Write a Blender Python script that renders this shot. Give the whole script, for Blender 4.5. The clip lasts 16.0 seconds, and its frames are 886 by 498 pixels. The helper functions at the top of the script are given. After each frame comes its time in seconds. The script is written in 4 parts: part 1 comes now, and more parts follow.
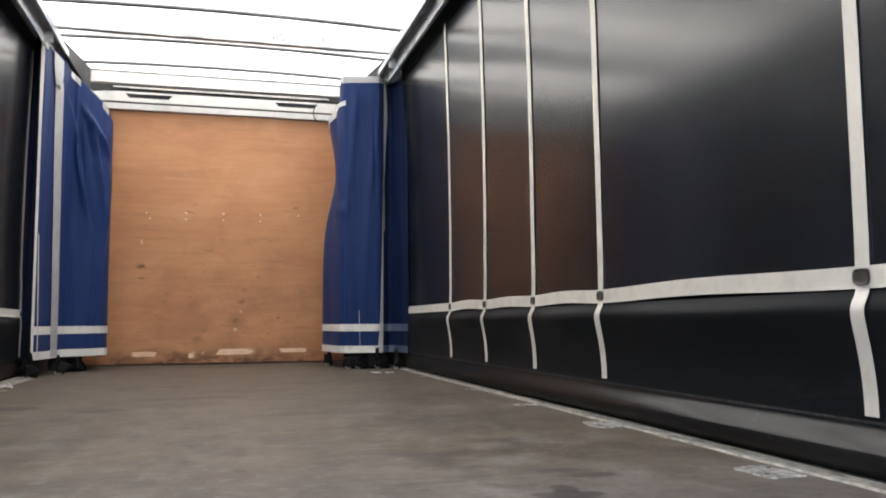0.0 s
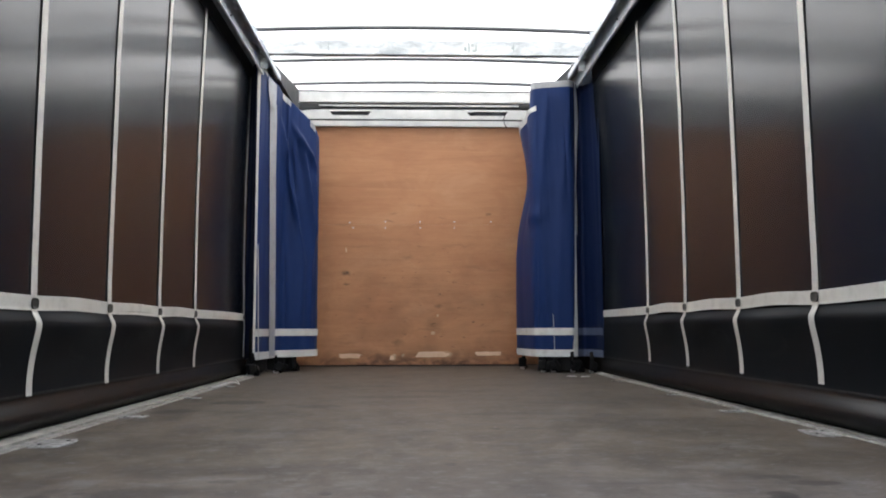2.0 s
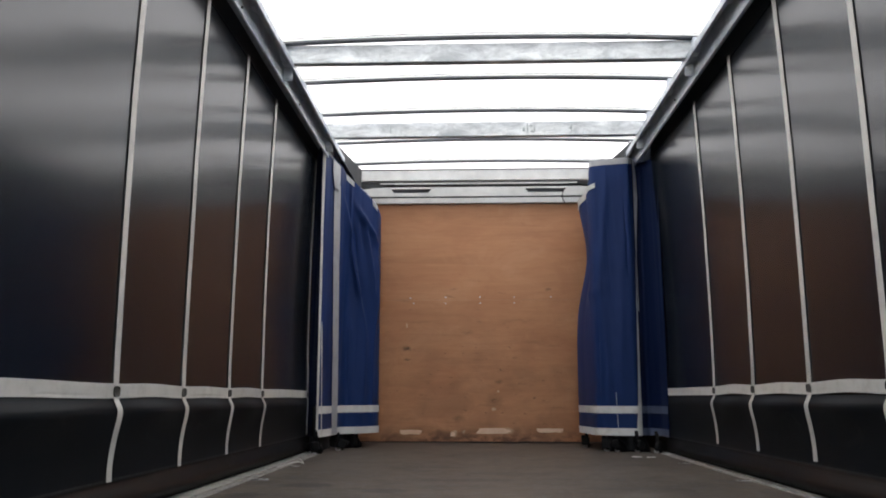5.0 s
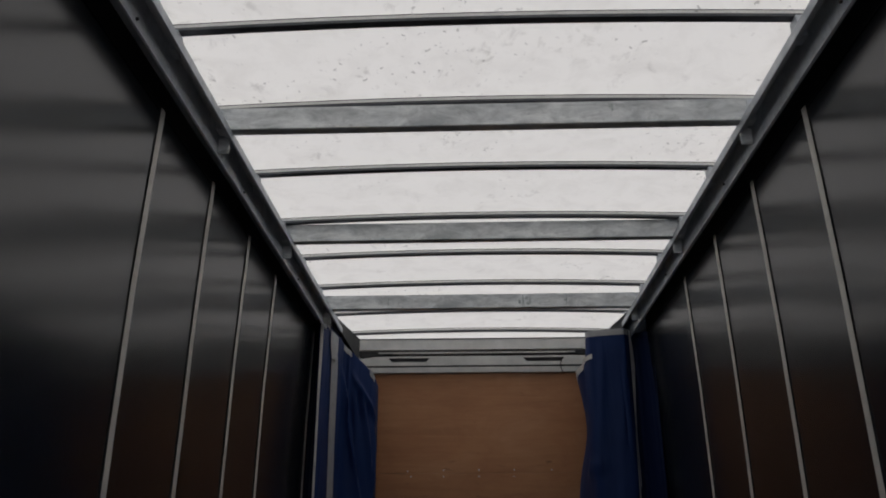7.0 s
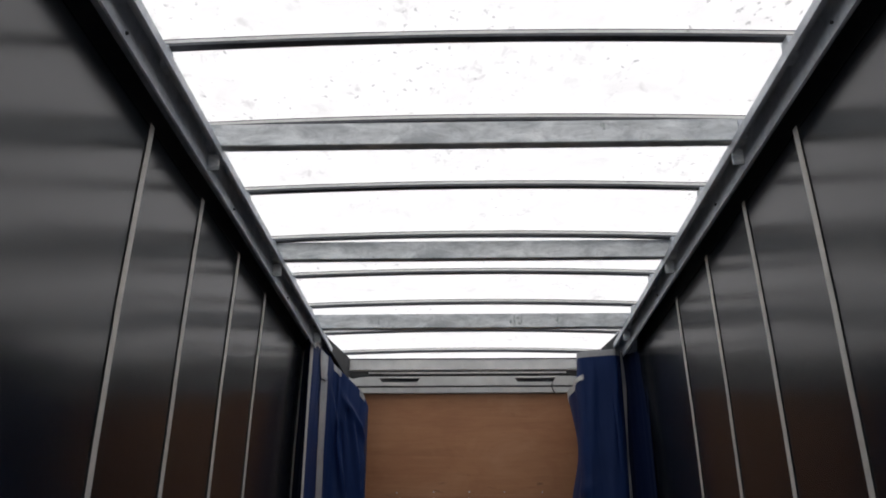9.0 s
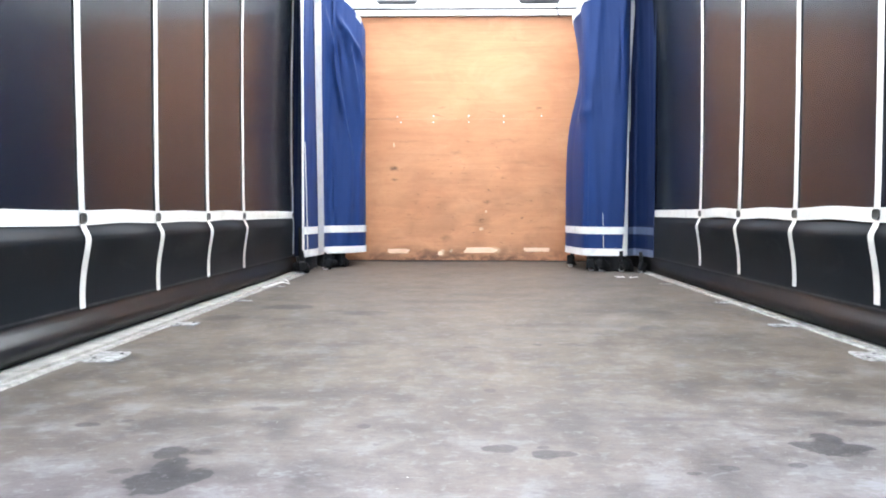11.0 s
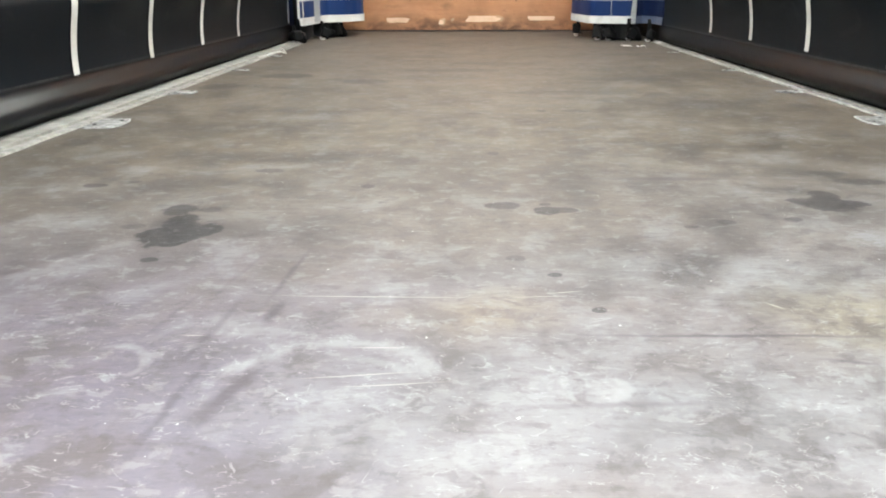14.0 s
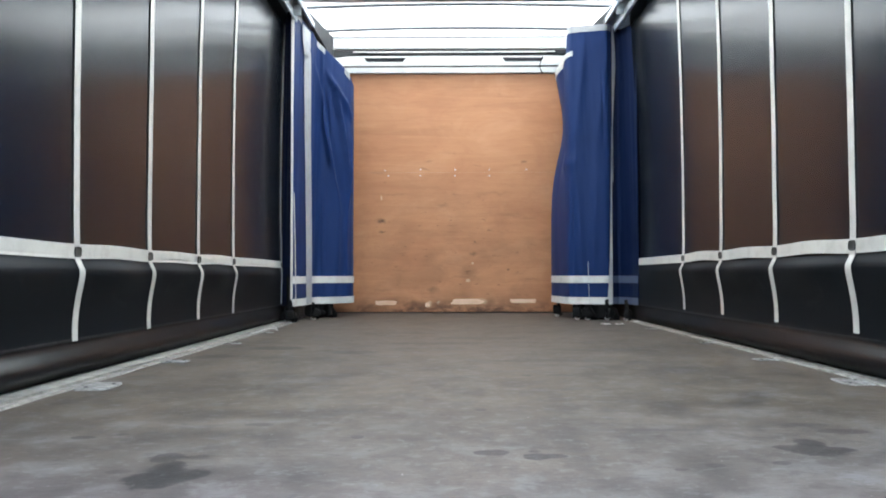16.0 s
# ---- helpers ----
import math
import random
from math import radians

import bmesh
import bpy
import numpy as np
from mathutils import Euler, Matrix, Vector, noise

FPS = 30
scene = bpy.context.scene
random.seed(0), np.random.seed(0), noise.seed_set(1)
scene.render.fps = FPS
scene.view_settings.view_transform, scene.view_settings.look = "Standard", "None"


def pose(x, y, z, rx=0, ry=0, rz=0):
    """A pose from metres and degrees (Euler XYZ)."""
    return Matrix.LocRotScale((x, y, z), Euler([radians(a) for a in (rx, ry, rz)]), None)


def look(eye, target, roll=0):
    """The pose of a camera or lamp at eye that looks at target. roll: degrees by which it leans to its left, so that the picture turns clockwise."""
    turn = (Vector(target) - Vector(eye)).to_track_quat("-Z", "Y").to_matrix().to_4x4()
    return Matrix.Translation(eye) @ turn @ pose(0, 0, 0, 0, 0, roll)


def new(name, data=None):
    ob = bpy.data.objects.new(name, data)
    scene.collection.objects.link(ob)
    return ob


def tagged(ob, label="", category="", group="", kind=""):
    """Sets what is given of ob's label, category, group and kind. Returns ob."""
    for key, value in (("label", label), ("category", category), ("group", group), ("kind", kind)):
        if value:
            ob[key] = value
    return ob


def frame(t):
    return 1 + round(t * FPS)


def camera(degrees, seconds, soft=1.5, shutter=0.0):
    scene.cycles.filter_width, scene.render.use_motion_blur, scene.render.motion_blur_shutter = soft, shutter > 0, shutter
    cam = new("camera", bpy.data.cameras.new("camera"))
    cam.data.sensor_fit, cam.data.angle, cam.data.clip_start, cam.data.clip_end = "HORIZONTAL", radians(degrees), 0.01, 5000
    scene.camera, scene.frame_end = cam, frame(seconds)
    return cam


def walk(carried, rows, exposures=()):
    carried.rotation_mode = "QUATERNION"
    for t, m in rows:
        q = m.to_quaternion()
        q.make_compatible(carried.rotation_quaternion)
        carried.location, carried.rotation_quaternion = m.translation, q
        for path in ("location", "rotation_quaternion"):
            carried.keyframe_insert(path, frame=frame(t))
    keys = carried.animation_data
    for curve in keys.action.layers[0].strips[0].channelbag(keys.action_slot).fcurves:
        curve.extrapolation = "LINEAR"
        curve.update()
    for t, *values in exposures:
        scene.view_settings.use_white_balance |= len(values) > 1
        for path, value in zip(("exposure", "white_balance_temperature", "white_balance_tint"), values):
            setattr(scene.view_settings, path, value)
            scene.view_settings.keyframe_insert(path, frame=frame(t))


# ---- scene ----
cam = camera(56.7, 16.0, soft=1.9)
PATH = [
    (0, (-0.028, 0.682, 0.331), (0.492, 2.605, 0.508), -0.4),
    (0.5, (-0.016, 0.696, 0.327), (0.348, 2.654, 0.509), -0.3),
    (1, (-0.056, 0.652, 0.321), (0.181, 2.63, 0.508), -0.1),
    (1.5, (-0.064, 0.651, 0.32), (0.082, 2.637, 0.51), -0.2),
    (2, (-0.066, 0.648, 0.318), (0.003, 2.638, 0.511), -0.2),
    (2.5, (-0.081, 0.641, 0.314), (-0.056, 2.631, 0.512), -0.1),
    (3, (-0.077, 0.638, 0.318), (-0.078, 2.628, 0.523), -0.2),
    (3.2, (-0.079, 0.641, 0.316), (-0.085, 2.631, 0.523), -0.1),
    (5.3, (-0.093, 0.572, 0.405), (-0.169, 2.528, 0.814), -0.0),
    (5.5, (-0.081, 0.568, 0.42), (-0.16, 2.515, 0.871), -0.0),
    (6, (-0.064, 0.553, 0.437), (-0.146, 2.469, 1.003), -0.1),
    (6.5, (-0.057, 0.547, 0.448), (-0.135, 2.436, 1.101), -0.0),
    (7, (-0.047, 0.526, 0.459), (-0.119, 2.388, 1.185), 0.0),
    (7.5, (-0.045, 0.515, 0.469), (-0.109, 2.354, 1.252), 0.0),
    (8, (-0.041, 0.505, 0.473), (-0.097, 2.313, 1.326), 0.2),
    (8.2, (-0.045, 0.501, 0.474), (-0.098, 2.3, 1.348), 0.2),
    (8.5, (-0.046, 0.509, 0.473), (-0.097, 2.305, 1.353), 0.16),
    (8.9, (-0.043, 0.542, 0.464), (-0.095, 2.373, 1.268), 0.15),
    (9.3, (-0.038, 0.588, 0.450), (-0.091, 2.475, 1.110), 0.15),
    (9.8, (-0.033, 0.641, 0.435), (-0.088, 2.595, 0.858), 0.16),
    (10.3, (-0.032, 0.663, 0.43), (-0.087, 2.654, 0.616), 0.1),
    (10.5, (-0.033, 0.67, 0.423), (-0.089, 2.667, 0.523), -0.1),
    (11, (-0.039, 0.689, 0.421), (-0.095, 2.686, 0.332), 0.1),
    (11.5, (-0.039, 0.698, 0.411), (-0.097, 2.684, 0.185), 0.1),
    (12, (-0.04, 0.706, 0.405), (-0.097, 2.675, 0.055), -0.0),
    (12.5, (-0.04, 0.714, 0.396), (-0.096, 2.663, -0.048), -0.0),
    (13, (-0.04, 0.72, 0.392), (-0.096, 2.644, -0.15), -0.1),
    (13.5, (-0.041, 0.72, 0.39), (-0.097, 2.626, -0.214), -0.1),
    (14, (-0.044, 0.691, 0.387), (-0.099, 2.592, -0.231), -0.1),
    (14.5, (-0.039, 0.667, 0.37), (-0.09, 2.61, -0.098), -0.2),
    (15, (-0.048, 0.64, 0.353), (-0.09, 2.626, 0.123), -0.1),
    (15.5, (-0.045, 0.633, 0.342), (-0.079, 2.632, 0.287), -0.2),
    (16, (-0.05, 0.633, 0.322), (-0.071, 2.632, 0.387), -0.1),
]
EXPOSURES = [(0, 2.36, 6900, 11), (1, 2.26, 6600, 12), (2, 2.02, 6450, 10), (3, 1.99, 6450, 11), (5.5, 1.03, 6500, 12), (6.0, 0.26, 6850, 16), (6.5, -0.27, 6650, 13),
             (7, -0.47, 6700, 12), (7.5, -0.18, 6650, 12), (8.2, 0.12, 6550, 14), (10.3, 2.05, 6350, 10), (10.6, 3.3, 6050, 13), (11, 3.74, 6000, 9), (12, 3.68, 6150, 5),
             (13, 3.34, 6450, 5), (14, 3.35, 6750, 4), (14.5, 3.40, 6700, 6), (15, 3.46, 6650, 4), (15.5, 3.14, 6000, 4), (16, 2.72, 6000, 4)]
walk(cam, [(t, look(eye, aim, roll)) for t, eye, aim, roll in PATH], EXPOSURES)

# ---- light: a bright overcast sky over a translucent roof, open rear end ----
world = bpy.data.worlds.new("overcast_sky")
scene.world = world
world.use_nodes = True
wn = world.node_tree
sky = wn.nodes.new("ShaderNodeTexSky")
sky.sky_type, sky.sun_disc = "NISHITA", False
sky.sun_elevation, sky.sun_rotation = radians(74), radians(180)
sky.dust_density, sky.ozone_density = 4.0, 1.0
wn.nodes["Background"].inputs["Strength"].default_value = 0.14
wn.links.new(sky.outputs["Color"], wn.nodes["Background"].inputs["Color"])

sun = new("sun", bpy.data.lights.new("sun", "SUN"))
sun.data.energy, sun.data.angle, sun.data.color = 1.4, radians(60), (1.0, 0.985, 0.97)
sun.matrix_world = look((0, -11.5, 40), (0, 0, 0))


# ---- materials ----
class Nodes:
    """A small builder for one node material."""

    def __init__(self, name):
        self.m = bpy.data.materials.new(name)
        self.m.use_nodes = True
        self.t = self.m.node_tree
        self.bsdf = self.t.nodes["Principled BSDF"]
        self.coord = self.t.nodes.new("ShaderNodeTexCoord").outputs["Object"]

    def put(self, socket, value):
        if isinstance(value, bpy.types.NodeSocket):
            self.t.links.new(value, socket)
        else:
            socket.default_value = value

    def scaled(self, sx, sy, sz, rot=0.0):
        n = self.t.nodes.new("ShaderNodeMapping")
        n.inputs["Scale"].default_value = (sx, sy, sz)
        n.inputs["Rotation"].default_value = (0, 0, radians(rot))
        self.put(n.inputs["Vector"], self.coord)
        return n.outputs[0]

    def noise(self, scale, vector=None, detail=4.0, rough=0.55, distortion=0.0):
        n = self.t.nodes.new("ShaderNodeTexNoise")
        n.inputs["Scale"].default_value, n.inputs["Detail"].default_value = scale, detail
        n.inputs["Roughness"].default_value, n.inputs["Distortion"].default_value = rough, distortion
        self.put(n.inputs["Vector"], vector if vector is not None else self.coord)
        return n.outputs["Fac"]

    def span(self, value, a, b, c=0.0, d=1.0):
        n = self.t.nodes.new("ShaderNodeMapRange")
        for key, v in zip(("Value", "From Min", "From Max", "To Min", "To Max"), (value, a, b, c, d)):
            self.put(n.inputs[key], v)
        return n.outputs[0]

    def calc(self, op, a, b=0.0):
        n = self.t.nodes.new("ShaderNodeMath")
        n.operation = op
        self.put(n.inputs[0], a), self.put(n.inputs[1], b)
        return n.outputs[0]

    def mix(self, fac, a, b):
        n = self.t.nodes.new("ShaderNodeMix")
        n.data_type = "RGBA"
        self.put(n.inputs["Factor"], fac)
        for key, v in (("A", a), ("B", b)):
            s = [i for i in n.inputs if i.name == key and i.type == "RGBA"][0]
            self.put(s, (*v, 1) if isinstance(v, tuple) else v)
        return [o for o in n.outputs if o.type == "RGBA"][0]

    def blot(self, vector, cx, cy, rx, ry, soft=0.35, turn=0.0, plane="xy"):
        """1 inside an ellipse round (cx, cy), 0 outside."""
        sub = self.t.nodes.new("ShaderNodeMapping")
        sub.vector_type = "TEXTURE"
        sub.inputs["Location"].default_value = (cx, cy, 0) if plane == "xy" else (cx, 0, cy)
        sub.inputs["Rotation"].default_value = (0, 0, radians(turn)) if plane == "xy" else (0, radians(turn), 0)
        sub.inputs["Scale"].default_value = (rx, ry, 1000) if plane == "xy" else (rx, 1000, ry)
        self.put(sub.inputs["Vector"], vector)
        n = self.t.nodes.new("ShaderNodeVectorMath")
        n.operation = "LENGTH"
        self.put(n.inputs[0], sub.outputs[0])
        return self.span(n.outputs["Value"], 1.0 + soft, 1.0 - soft)

    def wobbled(self, scale, amount):
        """Object coordinates pushed about by noise, for ragged outlines."""
        n = self.t.nodes.new("ShaderNodeTexNoise")
        n.inputs["Scale"].default_value, n.inputs["Detail"].default_value = scale, 5
        self.put(n.inputs["Vector"], self.coord)
        out = self.coord
        for op, v in (("SUBTRACT", (0.5, 0.5, 0.5)), ("SCALE", amount), ("ADD", None)):
            k = self.t.nodes.new("ShaderNodeVectorMath")
            k.operation = op
            if op == "SUBTRACT":
                self.put(k.inputs[0], n.outputs["Color"])
                k.inputs[1].default_value = v
            elif op == "SCALE":
                self.put(k.inputs[0], last)
                k.inputs["Scale"].default_value = v
            else:
                self.put(k.inputs[0], last)
                self.put(k.inputs[1], self.coord)
            last = k.outputs[0]
        return last

    def wear(self, name):
        """A value that the mesh itself carries."""
        n = self.t.nodes.new("ShaderNodeAttribute")
        n.attribute_name = name
        return n.outputs["Fac"]

    def bump(self, height, strength, distance):
        n = self.t.nodes.new("ShaderNodeBump")
        n.inputs["Strength"].default_value, n.inputs["Distance"].default_value = strength, distance
        self.put(n.inputs["Height"], height)
        self.put(self.bsdf.inputs["Normal"], n.outputs[0])

    def done(self, color, rough, metal=0.0, coat=0.0, specular=0.5):
        self.put(self.bsdf.inputs["Base Color"], (*color, 1) if isinstance(color, tuple) else color)
        self.put(self.bsdf.inputs["Roughness"], rough)
        self.put(self.bsdf.inputs["Metallic"], metal)
        self.put(self.bsdf.inputs["Coat Weight"], coat)
        self.put(self.bsdf.inputs["Specular IOR Level"], specular)
        return self.m


def floor_material():
    """Film-faced plywood worn to a cloudy grey: streaks across the body, wet-looking stains, whitish scuffs."""
    n = Nodes("worn_phenolic_plywood_floor")
    cross = n.noise(1.0, n.scaled(2.0, 2.3, 1, 0), 7, 0.56, 0.25)
    band = n.noise(1.0, n.scaled(7.0, 5.6, 1, 0), 7, 0.58, 0.30)
    cloud = n.noise(1.9, n.scaled(1.1, 0.95, 1), 7, 0.62, 0.30)
    mottle = n.noise(9, n.scaled(1.0, 0.8, 1), 8, 0.64, 0.20)
    fine = n.noise(60, n.scaled(0.6, 1.5, 1), 5, 0.68)
    flake = n.noise(64, n.scaled(0.9, 1.2, 1), 6, 0.68, 0.7)
    tint = n.noise(2.4, n.scaled(0.8, 1.6, 1), 6, 0.62, 0.4)
    # the rear half metre is scuffed, and painted paler and cooler for sky light; bluish on one side, with a purplish
    # patch
    rear_lit = n.blot(n.wobbled(1.5, 0.5), 0.10, 0.80, 3.0, 1.30, 0.50)
    # front tones painted warmer and darker, as away from the opening's sky light
    pale = n.mix(rear_lit, (0.110, 0.088, 0.064), (0.118, 0.109, 0.1125))
    deep = n.mix(rear_lit, (0.052, 0.0410, 0.0295), (0.060, 0.0540, 0.0560))
    tone = n.calc("ADD", n.calc("ADD", n.calc("MULTIPLY", cross, 0.27), n.calc("MULTIPLY", band, 0.27)),
                  n.calc("ADD", n.calc("MULTIPLY", mottle, 0.36), n.calc("MULTIPLY", cloud, 0.10)))
    col = n.mix(n.span(tone, 0.42, 0.58), deep, pale)
    col = n.mix(n.span(tint, 0.52, 0.66, 0.0, 0.45), col, (0.090, 0.071, 0.054))
    col = n.mix(n.span(cloud, 0.45, 0.36, 0.0, 0.16), col, (0.043, 0.037, 0.031))
    patch = n.wobbled(5, 0.22)
    cool_patches = (
        (-0.58, 1.48, 0.42, 0.36, (0.060, 0.052, 0.066), 0.85), (-0.36, 1.28, 0.20, 0.20, (0.068, 0.060, 0.080), 0.80),
        (0.12, 1.43, 0.34, 0.12, (0.122, 0.127, 0.132), 0.55), (0.05, 1.30, 0.40, 0.10, (0.112, 0.118, 0.126), 0.40),
        (0.45, 1.38, 0.22, 0.10, (0.125, 0.127, 0.128), 0.55), (0.47, 1.64, 0.13, 0.085, (0.150, 0.134, 0.096), 0.95),
        (-0.04, 1.62, 0.10, 0.06, (0.130, 0.109, 0.082), 0.85), (0.45, 1.56, 0.12, 0.04, (0.132, 0.121, 0.093), 0.55))
    warm_patches = (
        (0.30, 1.78, 0.30, 0.07, (0.118, 0.122, 0.125), 0.45), (0.17, 1.46, 0.045, 0.032, (0.062, 0.050, 0.046), 0.65),
        (-0.62, 2.06, 0.30, 0.22, (0.060, 0.052, 0.046), 0.35), (0.80, 1.80, 0.42, 0.55, (0.124, 0.117, 0.114), 0.45),
        (0.20, 1.56, 0.12, 0.035, (0.080, 0.074, 0.076), 0.40), (-1.05, 2.55, 0.16, 0.50, (0.052, 0.046, 0.038), 0.55),
        (1.02, 2.60, 0.16, 0.60, (0.056, 0.050, 0.043), 0.20))
    for cx, cy, rx, ry, c, amount in cool_patches + warm_patches:
        col = n.mix(n.calc("MULTIPLY", n.blot(patch, cx, cy, rx, ry, 0.65), n.calc("MULTIPLY", n.span(mottle, 0.36, 0.58, 0.35, 1.0), amount)), col, c)
    # hard-edged flaking of the film, dark and pale
    chip = n.noise(30, n.scaled(0.8, 1.0, 1, 0), 6, 0.66, 0.3)
    col = n.mix(n.calc("MULTIPLY", n.span(band, 0.535, 0.58, 0.0, 0.20), n.span(mottle, 0.46, 0.54)), col, (0.125, 0.124, 0.122))
    col = n.mix(n.calc("MULTIPLY", n.span(band, 0.465, 0.42, 0.0, 0.28), n.span(cloud, 0.56, 0.46)), col, (0.040, 0.035, 0.033))
    col = n.mix(n.span(mottle, 0.545, 0.62, 0.0, 0.34), col, (0.140, 0.140, 0.142))
    col = n.mix(n.span(mottle, 0.460, 0.395, 0.0, 0.40), col, (0.040, 0.035, 0.035))
    col = n.mix(n.span(chip, 0.565, 0.62, 0.0, 0.36), col, (0.150, 0.150, 0.152))
    col = n.mix(n.span(chip, 0.435, 0.375, 0.0, 0.36), col, (0.038, 0.034, 0.034))
    col = n.mix(n.span(fine, 0.50, 0.62, 0.0, 0.25), col, (0.044, 0.040, 0.038))
    # short dashes of torn film along the face grain
    dash = n.noise(1.0, n.scaled(12, 26, 1), 6, 0.66, 0.5)
    col = n.mix(n.span(dash, 0.575, 0.640, 0.0, 0.22), col, (0.040, 0.032, 0.029))
    col = n.mix(n.span(dash, 0.415, 0.350, 0.0, 0.15), col, (0.145, 0.144, 0.144))
    ragged = n.noise(26, n.scaled(0.8, 1.0, 1), 6, 0.68, 0.3)
    # dried wet patches and whitish scuffs lie where the sheet's own wear map has them
    wet = n.span(n.calc("ADD", n.wear("stain_level"), n.span(ragged, 0.0, 1.0, -0.75, 0.75)), -0.07, 0.09)
    col = n.mix(n.calc("MULTIPLY", wet, n.wear("stain_depth")), col, (0.0150, 0.0142, 0.0150))
    scuffed = n.span(n.calc("ADD", n.wear("scuff_level"), n.span(flake, 0.0, 1.0, -3.6, 3.6)), 0.15, 0.75)
    col = n.mix(n.calc("MULTIPLY", scuffed, n.calc("MULTIPLY", n.wear("scuff_depth"), 0.80)), col, (0.140, 0.142, 0.147))
    swept = n.span(n.calc("ADD", n.wear("sweep_level"), n.span(mottle, 0.0, 1.0, -3.4, 3.4)), 0.10, 0.90)
    col = n.mix(n.calc("MULTIPLY", swept, n.calc("MULTIPLY", n.wear("sweep_depth"), 1.0)), col, (0.150, 0.151, 0.154))
    wisp = n.noise(15, n.scaled(0.8, 1.3, 1), 3, 0.5, 1.6)
    curl = n.calc("MULTIPLY", n.span(n.calc("ABSOLUTE", n.calc("SUBTRACT", wisp, 0.5)), 0.014, 0.004), n.calc("MULTIPLY", n.span(flake, 0.50, 0.56), rear_lit))
    col = n.mix(n.calc("MULTIPLY", curl, 0.45), col, (0.19, 0.19, 0.195))
    thin, drag = n.wobbled(6, 0.01), n.wobbled(8, 0.016)
    # fine pale scratches, then dark drag marks
    for cx, cy, rx, ry, turn in ((-0.170, 1.680, 0.104, 0.0013, 0), (0.05, 1.684, 0.03, 0.0010, 5), (-0.36, 1.552, 0.012, 0.0012, -4), (-0.14, 1.524, 0.028, 0.0011, 2),
                                 (-0.156, 1.456, 0.045, 0.0011, 10), (-0.12, 1.437, 0.04, 0.0010, 8), (0.085, 1.70, 0.02, 0.0012, 14), (0.345, 1.66, 0.010, 0.0018, -50)):
        col = n.mix(n.calc("MULTIPLY", n.blot(thin, cx, cy, rx, ry, 0.6, turn), 0.55), col, (0.25, 0.235, 0.22))
    for cx, cy, rx, ry, turn, amount in (
            (0.27, 1.567, 0.170, 0.0036, 1, 0.75), (0.37, 1.501, 0.030, 0.004, -13, 0.55), (-0.289, 1.77, 0.0055, 0.085, -4, 0.70), (-0.281, 1.62, 0.010, 0.030, -4, 0.80),
            (-0.340, 1.57, 0.006, 0.075, -5, 0.45), (-0.326, 1.40, 0.006, 0.09, -3, 0.50), (-0.276, 1.42, 0.012, 0.060, -14, 0.75), (-0.293, 1.364, 0.016, 0.012, 0, 0.50),
            (-0.36, 1.75, 0.004, 0.10, -6, 0.30), (-0.40, 1.62, 0.004, 0.06, -10, 0.30), (-0.47, 3.05, 0.20, 0.010, 0, 0.40), (-0.7, 3.28, 0.35, 0.008, 0, 0.40),
            (0.4, 4.9, 0.5, 0.010, 0, 0.40), (0.35, 2.36, 0.20, 0.012, 0, 0.40), (0.10, 1.40, 0.10, 0.004, 4, 0.35), (0.50, 1.30, 0.02, 0.05, 30, 0.45)):
        col = n.mix(n.calc("MULTIPLY", n.blot(drag, cx, cy, 0.8 * rx, ry, 0.6, turn), n.calc("MULTIPLY", n.span(band, 0.42, 0.58, 1.0, 0.85), amount)), col, (0.036, 0.030, 0.036))
    speck = n.noise(95, None, 2, 0.5)
    col = n.mix(n.span(speck, 0.745, 0.80, 0.0, 0.8), col, (0.42, 0.42, 0.415))
    n.bump(n.calc("ADD", n.calc("MULTIPLY", fine, 0.5), mottle), 0.20, 0.004)
    return n.done(col, n.span(mottle, 0.3, 0.7, 0.48, 0.64), specular=0.20)


